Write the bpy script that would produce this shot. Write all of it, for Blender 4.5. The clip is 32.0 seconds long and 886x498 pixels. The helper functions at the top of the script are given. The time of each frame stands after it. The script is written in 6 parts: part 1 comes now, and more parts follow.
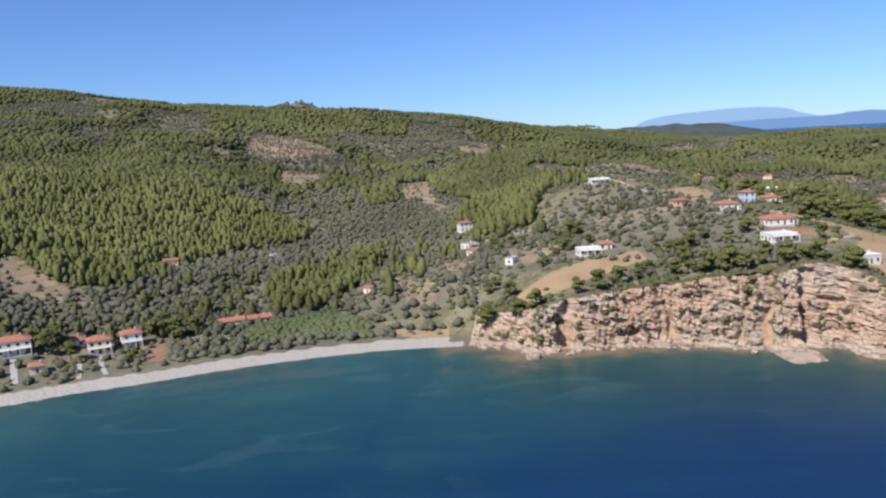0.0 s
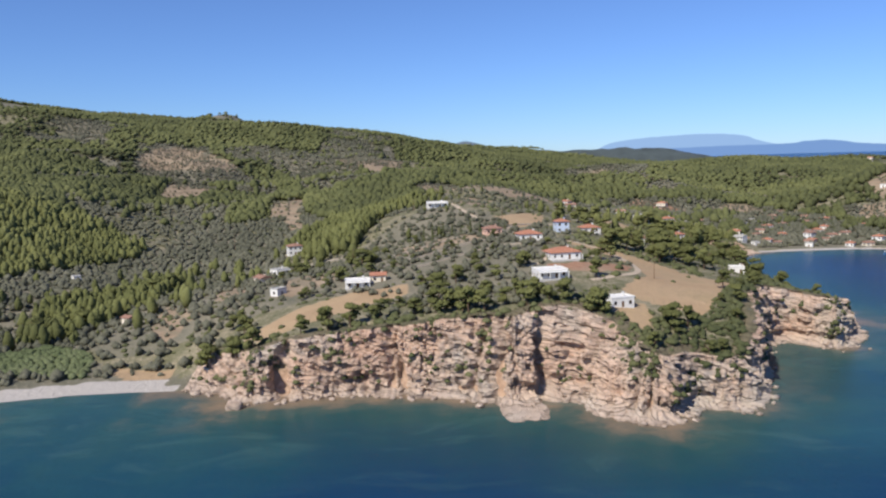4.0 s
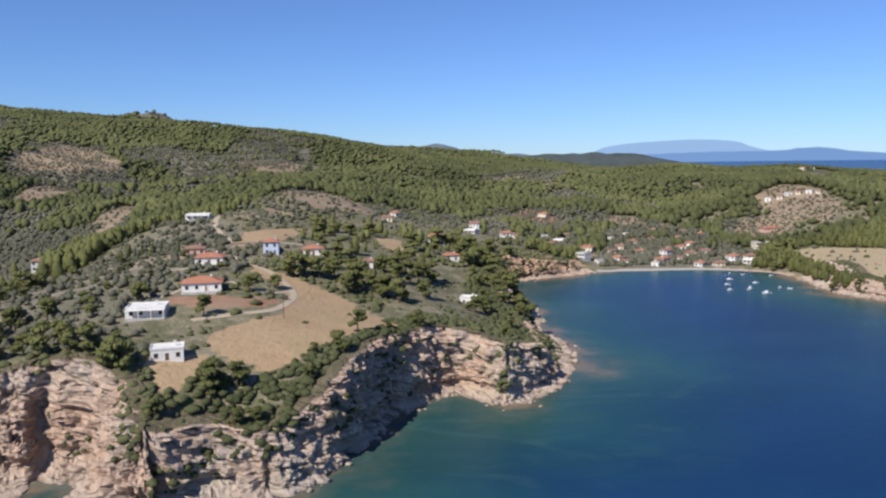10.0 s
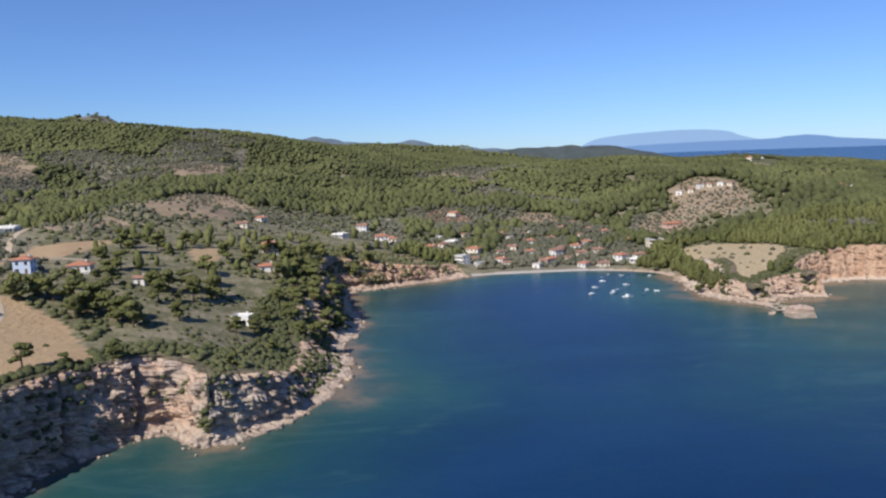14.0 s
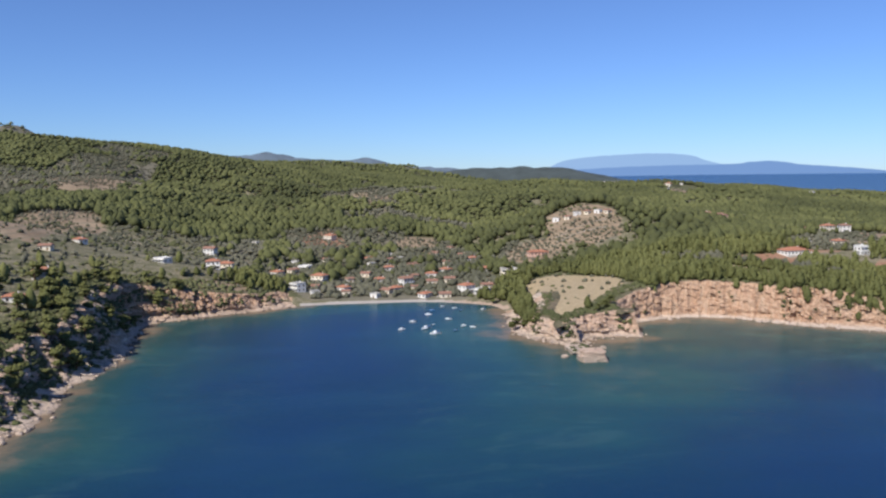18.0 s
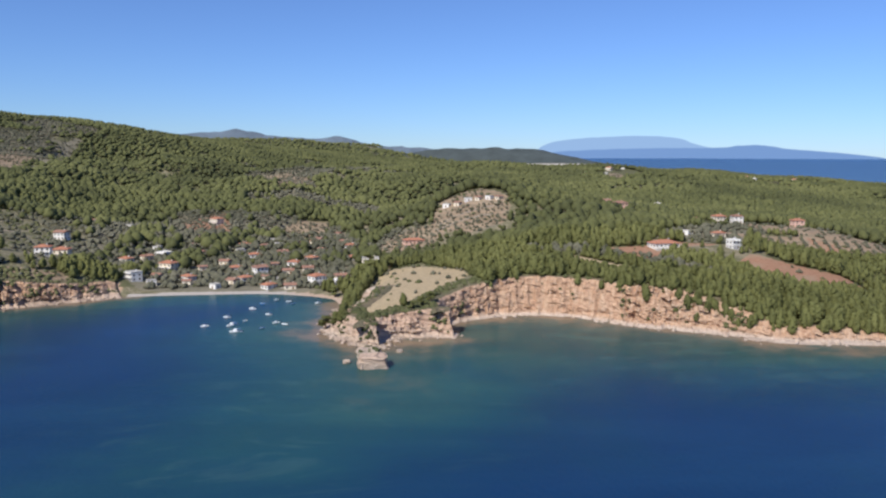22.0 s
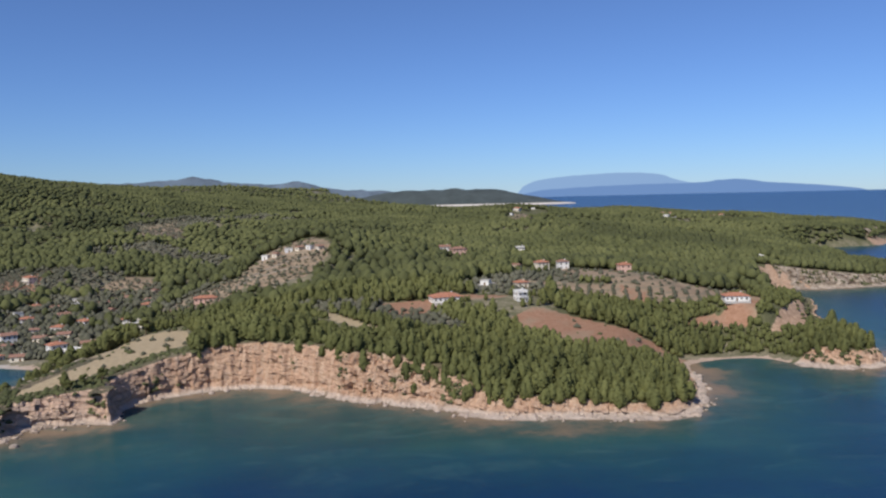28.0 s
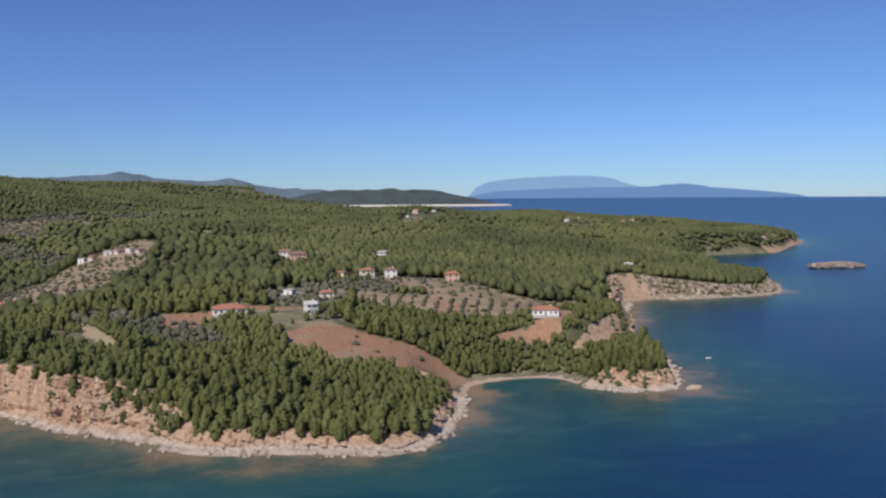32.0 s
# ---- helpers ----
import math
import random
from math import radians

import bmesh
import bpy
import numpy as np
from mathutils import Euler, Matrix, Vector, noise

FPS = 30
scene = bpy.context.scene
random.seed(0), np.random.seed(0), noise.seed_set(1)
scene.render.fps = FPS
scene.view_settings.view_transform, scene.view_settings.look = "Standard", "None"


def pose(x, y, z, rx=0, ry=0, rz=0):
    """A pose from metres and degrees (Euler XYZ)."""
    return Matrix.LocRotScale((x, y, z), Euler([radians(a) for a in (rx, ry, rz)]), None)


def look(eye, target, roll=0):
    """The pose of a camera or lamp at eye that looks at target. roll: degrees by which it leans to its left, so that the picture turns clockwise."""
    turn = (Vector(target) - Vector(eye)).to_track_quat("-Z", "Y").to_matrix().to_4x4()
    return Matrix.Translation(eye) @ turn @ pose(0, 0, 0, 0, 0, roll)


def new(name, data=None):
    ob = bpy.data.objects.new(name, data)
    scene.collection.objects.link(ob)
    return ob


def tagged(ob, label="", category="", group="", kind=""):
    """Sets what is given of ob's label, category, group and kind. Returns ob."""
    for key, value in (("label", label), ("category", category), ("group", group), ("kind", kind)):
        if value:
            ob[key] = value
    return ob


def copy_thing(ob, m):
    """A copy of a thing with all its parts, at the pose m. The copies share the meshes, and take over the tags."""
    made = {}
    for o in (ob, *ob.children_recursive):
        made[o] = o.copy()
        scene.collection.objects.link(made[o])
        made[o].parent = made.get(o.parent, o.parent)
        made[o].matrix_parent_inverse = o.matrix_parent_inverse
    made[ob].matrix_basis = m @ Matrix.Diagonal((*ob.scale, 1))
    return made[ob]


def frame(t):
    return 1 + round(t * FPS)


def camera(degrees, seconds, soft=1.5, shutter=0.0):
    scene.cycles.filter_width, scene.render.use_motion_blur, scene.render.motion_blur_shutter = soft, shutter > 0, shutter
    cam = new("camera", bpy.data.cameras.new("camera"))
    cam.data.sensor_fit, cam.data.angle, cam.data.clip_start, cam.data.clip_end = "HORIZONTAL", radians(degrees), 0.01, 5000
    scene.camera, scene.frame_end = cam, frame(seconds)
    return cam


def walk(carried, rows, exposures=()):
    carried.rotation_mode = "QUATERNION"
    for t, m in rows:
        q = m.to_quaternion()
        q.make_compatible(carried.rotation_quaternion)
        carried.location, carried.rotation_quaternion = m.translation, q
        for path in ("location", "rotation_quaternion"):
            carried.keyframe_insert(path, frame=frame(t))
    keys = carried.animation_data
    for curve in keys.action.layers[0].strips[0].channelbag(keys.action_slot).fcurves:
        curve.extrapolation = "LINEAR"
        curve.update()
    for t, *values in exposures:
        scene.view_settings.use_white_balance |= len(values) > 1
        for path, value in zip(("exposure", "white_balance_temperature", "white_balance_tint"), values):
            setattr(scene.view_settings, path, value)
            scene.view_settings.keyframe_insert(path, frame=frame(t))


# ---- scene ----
cam = camera(60.4, 32.0, soft=2.3)
METRES, EYE, TILT, LEAN, TURN = 800.0, 85.0, -7.8, 3.0, 0.0
ROWS = [
    (0.0, 0.0, 0.0, 0.0, 0.0, -0.0, -0.0),
    (0.5, 0.014, 0.0058, 0.0009, -1.23, -0.1, -0.17),
    (1.0, 0.0291, 0.0118, 0.0023, -2.08, -0.06, -0.38),
    (1.5, 0.0429, 0.0169, 0.0035, -2.46, 0.2, -0.53),
    (2.0, 0.0583, 0.0225, 0.0046, -2.45, 0.7, -0.59),
    (2.5, 0.0732, 0.0279, 0.0056, -2.39, 1.24, -0.57),
    (4.5, 0.132, 0.0477, 0.0104, -3.1, 1.36, -1.66),
    (5.0, 0.1476, 0.0529, 0.0122, -3.48, 1.01, -2.13),
    (5.5, 0.1615, 0.0576, 0.0138, -3.8, 0.78, -2.49),
    (6.0, 0.177, 0.0627, 0.0154, -3.99, 0.71, -2.73),
    (6.5, 0.1913, 0.0674, 0.017, -3.94, 0.74, -2.85),
    (7.0, 0.207, 0.0721, 0.019, -3.64, 0.87, -2.8),
    (7.5, 0.2213, 0.0766, 0.0207, -3.32, 1.02, -2.64),
    (8.0, 0.2369, 0.0815, 0.0225, -3.11, 1.19, -2.43),
    (8.5, 0.2508, 0.0863, 0.0242, -3.06, 1.28, -2.29),
    (9.0, 0.2661, 0.0914, 0.0259, -3.14, 1.37, -2.15),
    (9.5, 0.2805, 0.096, 0.0276, -3.22, 1.41, -2.04),
    (10.0, 0.2961, 0.1008, 0.0292, -3.33, 1.47, -2.04),
    (10.5, 0.3103, 0.1051, 0.031, -3.4, 1.47, -2.03),
    (11.0, 0.3256, 0.1099, 0.0324, -3.47, 1.54, -1.89),
    (11.5, 0.34, 0.1143, 0.034, -3.56, 1.56, -1.72),
    (12.0, 0.3551, 0.119, 0.0357, -3.69, 1.53, -1.58),
    (12.5, 0.3696, 0.1233, 0.0373, -3.69, 1.47, -1.45),
    (13.0, 0.3851, 0.128, 0.0386, -3.63, 1.4, -1.18),
    (13.5, 0.3995, 0.1321, 0.0399, -3.67, 1.28, -0.91),
    (14.0, 0.415, 0.1369, 0.0413, -3.82, 1.16, -0.68),
    (14.5, 0.429, 0.141, 0.043, -4.02, 1.12, -0.61),
    (16.5, 0.4908, 0.1561, 0.0492, -5.49, 2.79, -1.47),
    (17.0, 0.5062, 0.1598, 0.0506, -5.79, 2.97, -1.61),
    (17.5, 0.5205, 0.1636, 0.0521, -6.07, 2.89, -1.62),
    (18.0, 0.5363, 0.1673, 0.0537, -6.27, 2.57, -1.59),
    (18.5, 0.5507, 0.1708, 0.0554, -6.41, 2.23, -1.58),
    (19.0, 0.5664, 0.175, 0.0572, -6.5, 1.96, -1.61),
    (19.5, 0.581, 0.1785, 0.0587, -6.61, 1.74, -1.71),
    (20.0, 0.597, 0.182, 0.0604, -6.74, 1.6, -1.84),
    (20.5, 0.6115, 0.1854, 0.0621, -6.85, 1.42, -2.01),
    (21.0, 0.627, 0.1893, 0.0639, -6.99, 1.25, -2.17),
    (21.5, 0.6418, 0.1928, 0.0656, -7.09, 1.15, -2.26),
    (22.0, 0.6571, 0.1966, 0.0673, -7.25, 1.09, -2.28),
    (22.5, 0.6718, 0.2, 0.069, -7.24, 1.1, -2.25),
    (23.0, 0.6874, 0.204, 0.0708, -7.2, 1.18, -2.22),
    (23.5, 0.7018, 0.2075, 0.0721, -7.13, 1.37, -2.18),
    (24.0, 0.7175, 0.2112, 0.0739, -7.07, 1.56, -2.1),
    (24.5, 0.7318, 0.2146, 0.0751, -7.1, 1.77, -1.92),
    (25.0, 0.7474, 0.2187, 0.0768, -7.11, 1.92, -1.72),
    (25.5, 0.7616, 0.2223, 0.0784, -7.15, 2.05, -1.53),
    (27.5, 0.8225, 0.2363, 0.0841, -7.63, 3.36, -0.7),
    (28.0, 0.838, 0.2397, 0.0856, -8.22, 4.2, -0.63),
    (28.5, 0.8523, 0.2426, 0.0871, -8.59, 5.08, -0.65),
    (29.0, 0.8677, 0.246, 0.0887, -8.78, 5.94, -0.69),
    (29.5, 0.8822, 0.2488, 0.0899, -8.97, 6.51, -0.71),
    (30.0, 0.8981, 0.2516, 0.0915, -9.35, 6.69, -0.65),
    (30.5, 0.9127, 0.2545, 0.0926, -9.98, 6.38, -0.6),
    (31.0, 0.928, 0.2579, 0.0938, -10.82, 5.66, -0.64),
    (31.5, 0.9426, 0.2607, 0.0952, -11.41, 4.78, -0.86),
    (32.0, 0.9584, 0.2633, 0.0964, -11.85, 4.26, -1.08),
]
walk(cam, [(t, pose(0, 0, EYE, TILT, LEAN, TURN) @ pose(METRES * x, METRES * y, METRES * z, 90 + pitch, roll, yaw)) for t, x, y, z, yaw, pitch, roll in ROWS],
     exposures=[(0.0, 0.36), (2.5, 0.34), (5.0, 0.25), (14.0, 0.25), (22.0, 0.25), (25.5, 0.18), (28.0, -0.02), (30.0, -0.18), (32.0, -0.10)])

# ---- sky, sun ----
SUN_AZ, SUN_EL = radians(221), radians(43)   # clockwise from +y, and above the horizon


def nodes_of(owner):
    owner.use_nodes = True
    tree = owner.node_tree
    tree.nodes.clear()
    return tree


def node(tree, kind, inputs=(), **settings):
    n = tree.nodes.new(kind)
    for key, value in settings.items():
        setattr(n, key, value)
    for key, value in dict(inputs).items():
        if isinstance(value, bpy.types.NodeSocket):
            tree.links.new(value, n.inputs[key])
        else:
            n.inputs[key].default_value = value
    return n


def maths(tree, op, a, b=0.0, c=0.0):
    return node(tree, "ShaderNodeMath", {0: a, 1: b, 2: c}, operation=op).outputs[0]


def blend(tree, factor, a, b, mode="MIX"):
    n = tree.nodes.new("ShaderNodeMix")
    n.data_type, n.blend_type = "RGBA", mode
    for key, value in ((0, factor), (6, a), (7, b)):
        if isinstance(value, bpy.types.NodeSocket):
            tree.links.new(value, n.inputs[key])
        else:
            n.inputs[key].default_value = (*value, 1) if key > 0 and len(value) == 3 else value
    return n.outputs[2]


def ramp(tree, value, stops):
    n = tree.nodes.new("ShaderNodeValToRGB")
    tree.links.new(value, n.inputs[0])
    band = n.color_ramp
    while len(band.elements) < len(stops):
        band.elements.new(0.5)
    for e, (at, colour) in zip(band.elements, stops):
        e.position = at
        e.color = (*colour, 1) if isinstance(colour, tuple) else (colour, colour, colour, 1)
    return n.outputs[0]


def noise_of(tree, vector, scale, detail=4.0, rough=0.55, distortion=0.0):
    return node(tree, "ShaderNodeTexNoise", {"Vector": vector, "Scale": scale, "Detail": detail, "Roughness": rough, "Distortion": distortion}).outputs[0]


world = bpy.data.worlds.new("clear_sky")
scene.world = world
wt = nodes_of(world)
sky = node(wt, "ShaderNodeTexSky", sky_type="NISHITA", sun_disc=False, sun_elevation=SUN_EL, sun_rotation=SUN_AZ,
           altitude=50.0, air_density=1.0, dust_density=0.0, ozone_density=4.0)
wdir = node(wt, "ShaderNodeTexCoord").outputs["Generated"]
wsep = node(wt, "ShaderNodeSeparateXYZ", {0: wdir})
elev = maths(wt, "ARCSINE", wsep.outputs[2])
azim = maths(wt, "ARCTAN2", wsep.outputs[0], wsep.outputs[1])
# the islands far over the sea, their haze painted as flat blue, and the sea's far edge, too distant to shift


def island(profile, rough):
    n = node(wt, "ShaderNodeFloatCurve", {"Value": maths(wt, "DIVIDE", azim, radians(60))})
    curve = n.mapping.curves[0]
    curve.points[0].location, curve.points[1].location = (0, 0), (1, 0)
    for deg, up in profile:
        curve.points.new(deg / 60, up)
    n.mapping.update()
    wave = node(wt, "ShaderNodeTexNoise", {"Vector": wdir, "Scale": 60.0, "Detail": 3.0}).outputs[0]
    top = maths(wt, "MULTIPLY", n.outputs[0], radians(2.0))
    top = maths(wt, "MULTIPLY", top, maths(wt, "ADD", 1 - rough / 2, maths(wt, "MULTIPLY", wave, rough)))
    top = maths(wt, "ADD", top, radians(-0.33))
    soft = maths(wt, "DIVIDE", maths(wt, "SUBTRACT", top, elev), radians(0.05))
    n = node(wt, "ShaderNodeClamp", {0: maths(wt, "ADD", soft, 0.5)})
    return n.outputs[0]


SKY_STRENGTH = 0.092
low_air = node(wt, "ShaderNodeMapRange", {0: elev, 1: radians(14), 2: 0.0}).outputs[0]
air = blend(wt, 1.0, sky.outputs[0], blend(wt, low_air, (0.62, 0.76, 1.11), (0.50, 0.72, 1.18)), "MULTIPLY")
# haze is in the island colours: the farther one paler, the nearer one deeper
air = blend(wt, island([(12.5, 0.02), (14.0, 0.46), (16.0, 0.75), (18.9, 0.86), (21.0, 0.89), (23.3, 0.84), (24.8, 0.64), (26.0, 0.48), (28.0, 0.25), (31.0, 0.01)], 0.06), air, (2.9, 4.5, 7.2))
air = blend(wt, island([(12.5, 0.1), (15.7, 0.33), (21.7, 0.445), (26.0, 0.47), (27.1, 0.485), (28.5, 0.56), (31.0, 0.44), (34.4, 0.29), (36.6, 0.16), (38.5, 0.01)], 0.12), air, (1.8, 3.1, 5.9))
sea_far = node(wt, "ShaderNodeClamp", {0: maths(wt, "ADD", maths(wt, "DIVIDE", maths(wt, "SUBTRACT", radians(-0.33), elev), radians(0.04)), 0.5)}).outputs[0]
air = blend(wt, sea_far, air, (0.32, 0.78, 2.5))
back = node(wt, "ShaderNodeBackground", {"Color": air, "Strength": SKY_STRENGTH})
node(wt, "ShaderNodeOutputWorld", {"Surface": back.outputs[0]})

sun = new("sun", bpy.data.lights.new("sun", "SUN"))
sun.data.energy, sun.data.angle, sun.data.color = 4.6, radians(0.53), (1.0, 0.94, 0.85)
sun.matrix_world = look((0, 0, 500), Vector((0, 0, 500)) - Vector((math.sin(SUN_AZ) * math.cos(SUN_EL), math.cos(SUN_AZ) * math.cos(SUN_EL), math.sin(SUN_EL))))

# ---- lie of the land ----
def vnoise(x, y, seed=0):
    """Smooth noise from -1 to 1."""
    xi, yi = np.floor(x).astype(np.int64), np.floor(y).astype(np.int64)
    u, v = x - xi, y - yi
    u, v = u * u * u * (u * (u * 6 - 15) + 10), v * v * v * (v * (v * 6 - 15) + 10)

    def knot(a, b):
        n = (a * 374761393 + b * 668265263 + seed * 974711) & 0xFFFFFFFF
        n = ((n ^ (n >> 13)) * 1274126177) & 0xFFFFFFFF
        n = n ^ (n >> 16)
        return (n & 0xFFFF) / 32767.5 - 1

    low = knot(xi, yi) * (1 - u) + knot(xi + 1, yi) * u
    high = knot(xi, yi + 1) * (1 - u) + knot(xi + 1, yi + 1) * u
    return low * (1 - v) + high * v


def fbm(x, y, size, octaves=4, seed=0):
    x, y = np.asarray(x, float) / size, np.asarray(y, float) / size
    total, amp, norm = 0.0, 1.0, 0.0
    for o in range(octaves):
        total, norm = total + amp * vnoise(x, y, seed + 17 * o), norm + amp
        x, y, amp = 2.03 * x + 5.2, 2.03 * y + 1.3, amp * 0.5
    return total / norm


def ease(a, b, v):
    u = np.clip((v - a) / (b - a), 0, 1)
    return u * u * (3 - 2 * u)


def smooth_line(points, step):
    """A Catmull-Rom line through rows of numbers, sampled about every step metres."""
    p = np.array(points, float)
    p = np.vstack([2 * p[0] - p[1], p, 2 * p[-1] - p[-2]])
    out = []
    for a, b, c, d in zip(p[:-3], p[1:-2], p[2:-1], p[3:]):
        n = max(1, int(np.hypot(*(c - b)[:2]) / step))
        u = (np.arange(n) / n)[:, None]
        out.append(0.5 * (2 * b + (c - a) * u + (2 * a - 5 * b + 4 * c - d) * u**2 + (3 * b - a - 3 * c + d) * u**3))
    return np.vstack([*out, p[-2:-1]])


# the coast from west to east: x, y, and the run over which the land rises from it (short: a cliff)
PEBBLE_BEACH = [(-900, -250, 90), (-400, 130, 80), (-164, 263, 60), (-129, 279, 60), (-92, 296, 60), (-48, 310, 60), (-10, 315, 45)]
WEST_CLIFF = [(14, 311, 14), (33, 296, 9), (47, 299, 8), (68, 300, 9), (89, 296, 9), (105, 294, 9), (118, 286, 9), (127, 281, 10), (146, 286, 12), (154, 270, 18),
              (166, 260, 16), (178, 261, 12), (187, 272, 9), (202, 268, 12), (212, 279, 8)]
NOTCH = [(219, 293, 6), (226, 312, 6), (235, 332, 6), (249, 349, 7), (257, 354, 9), (265, 345, 10), (273, 339, 9), (288, 352, 10), (302, 378, 14), (310, 413, 20)]
VILLAGE_BAY = [(309, 440, 22), (304, 462, 22), (310, 493, 22), (309, 522, 22), (301, 575, 22), (301, 603, 15), (327, 621, 12), (365, 642, 13), (388, 655, 30), (430, 658, 80),
               (473, 657, 80), (508, 641, 70), (518, 622, 30), (516, 580, 22), (513, 543, 14)]
SPIT = [(522, 524, 9), (532, 513, 9), (541, 511, 9), (543, 523, 9), (565, 530, 9), (577, 527, 7), (576, 549, 7), (588, 564, 7)]
COVE = [(620, 576, 7), (650, 567, 7), (673, 543, 11), (703, 526, 14), (725, 506, 13), (746, 497, 13), (768, 494, 12), (788, 488, 12), (810, 486, 11), (829, 506, 10),
        (842, 538, 12), (850, 563, 30), (859, 578, 40), (885, 584, 45), (902, 578, 40)]
CAPES = [(910, 559, 18), (927, 547, 11), (952, 552, 9), (968, 588, 10), (975, 615, 10), (977, 644, 9), (995, 695, 14), (1020, 750, 16), (1047, 805, 20), (1071, 841, 25),
         (1105, 835, 22), (1165, 837, 14), (1222, 855, 14), (1275, 945, 16), (1250, 992, 25), (1300, 1120, 40), (1390, 1272, 40), (1440, 1285, 30), (1540, 1318, 25)]
FAR_COAST = [(1600, 1385, 25), (1750, 1525, 20), (1805, 1660, 30), (1850, 1800, 60), (1700, 2150, 60), (1350, 2500, 80), (900, 2900, 80), (700, 3400, 80), (600, 5200, 80)]
coast = smooth_line(PEBBLE_BEACH + WEST_CLIFF + NOTCH + VILLAGE_BAY + SPIT + COVE + CAPES + FAR_COAST, 1.5)
_steep = np.clip((26 - coast[:, 2]) / 14, 0, 1)
_along = np.r_[0, np.cumsum(np.hypot(*np.diff(coast[:, :2], axis=0).T))]
_t = np.gradient(coast[:, :2], axis=0)
_t /= np.hypot(*_t.T)[:, None]
_push = _steep * (2.6 * fbm(_along, 0 * _along, 13.0, 3, 5) + 1.0)
coast_xy = coast[:, :2] + np.c_[-_t[:, 1], _t[:, 0]] * _push[:, None]
_keep = ((coast[:, 0] > -200) & (coast[:, 0] < 1000)) & (np.arange(len(coast)) % 2 == 0) | (np.arange(len(coast)) % 12 == 0)
cliff_line = coast[(coast[:, 0] > -20) & (coast[:, 1] < 1420) & (coast[:, 0] < 1640)]
coast_xy, coast_run = coast_xy[_keep], coast[_keep, 2]
land_edge = np.vstack([coast_xy[::2], [(600, 9000), (-9000, 9000), (-9000, -250)]])

# heights inland every 160 m, from x = -420, y = 240
NEAR_X, NEAR_Y, NEAR_STEP = -420, 240, 160
NEAR_LAND = [
    [26, 11, 0, 19, 22, 0, 0, 0, 0, 2, 4, 4],
    [42, 23, 1, 27, 31, 0, 0, 0, 1, 4, 5, 5],
    [65, 40, 8, 31, 38, 4, 12, 17, 10, 8, 6, 6],
    [77, 56, 23, 35, 37, 7, 10, 34, 32, 13, 10, 9],
    [76, 55, 40, 47, 38, 19, 23, 46, 31, 24, 15, 12],
    [83, 54, 46, 53, 35, 25, 26, 34, 34, 35, 23, 8],
    [114, 103, 76, 65, 45, 53, 52, 46, 46, 51, 32, 0],
]
# and every 500 m, from x = -2000, y = 700
FAR_X, FAR_Y, FAR_STEP = -2000, 700, 500
FAR_LAND = [
    [120, 140, 120, 75, 18, 10, 29, 13, 1, 0],
    [150, 179, 166, 116, 50, 59, 44, 21, 0, 0],
    [180, 230, 250, 187, 139, 54, 74, 31, 10, 0],
    [200, 251, 228, 170, 135, 83, 34, 30, 0, 0],
    [220, 250, 221, 178, 128, 98, 48, 22, 5, 0],
    [220, 250, 220, 180, 130, 124, 40, 0, 0, 0],
    [220, 240, 220, 180, 145, 112, 20, 0, 0, 0],
    [200, 210, 200, 180, 150, 99, 20, 0, 0, 0],
    [200, 210, 200, 180, 150, 100, 20, 0, 0, 0],
]
# single rises: x, y, metres, radius
RISES = [(-356, 1940, 36, 75), (960, 1750, -24, 130), (1080, 1745, -9, 90), (-150, 1690, 8, 90), (-284, 690, 8, 110), (235, 3158, 14, 200), (645, 3396, 16, 200), (720, 1630, 8, 120), (1325, 1640, 8, 150), (110, 556, 16, 65),
         (152, 430, 8, 70), (-49, 607, -2, 75), (30, 500, -9, 60), (913, 637, 2, 42), (875, 600, -6, 35), (628, 850, 11, 70), (531, 836, -7, 60), (320, 620, -5, 50), (140, 300, 5, 30), (220, 380, -4, 35),
         (268, 450, -7, 45), (302, 398, -9, 34), (745, 506, -3, 26), (785, 500, -3, 26), (825, 515, -2, 26), (700, 560, 5, 30), (1180, 880, -6, 70), (1260, 935, -5, 60), (183, 268, -9, 20), (205, 280, -7, 20), (869, 697, 4, 35), (900, 705, 3, 30),
         (152, 690, 19, 70), (62, 1190, 19, 120), (-113, 491, 8, 60), (6, 430, 5, 50), (325, 676, 9, 45), (427, 883, -5, 60), (158, 358, 3, 32), (776, 627, 4, 32), (-93, 345, 3, 35)]

# short rock steps inland: from, to, metres up on the line's left
BLUFFS = [(918, 606, 982, 646, 9), (985, 712, 1050, 806, 7)]


def lattice(table, x0, y0, step, x, y):
    z = np.array(table, float)
    u, v = np.clip((x - x0) / step, 0, z.shape[1] - 1.001), np.clip((y - y0) / step, 0, z.shape[0] - 1.001)
    i, j = u.astype(int), v.astype(int)

    def weights(f):
        return [-0.5 * f + f**2 - 0.5 * f**3, 1 - 2.5 * f**2 + 1.5 * f**3, 0.5 * f + 2 * f**2 - 1.5 * f**3, -0.5 * f**2 + 0.5 * f**3]

    total = 0.0
    for b, wb in enumerate(weights(v - j)):
        for a, wa in enumerate(weights(u - i)):
            total = total + wa * wb * z[np.clip(j + b - 1, 0, z.shape[0] - 1), np.clip(i + a - 1, 0, z.shape[1] - 1)]
    return total


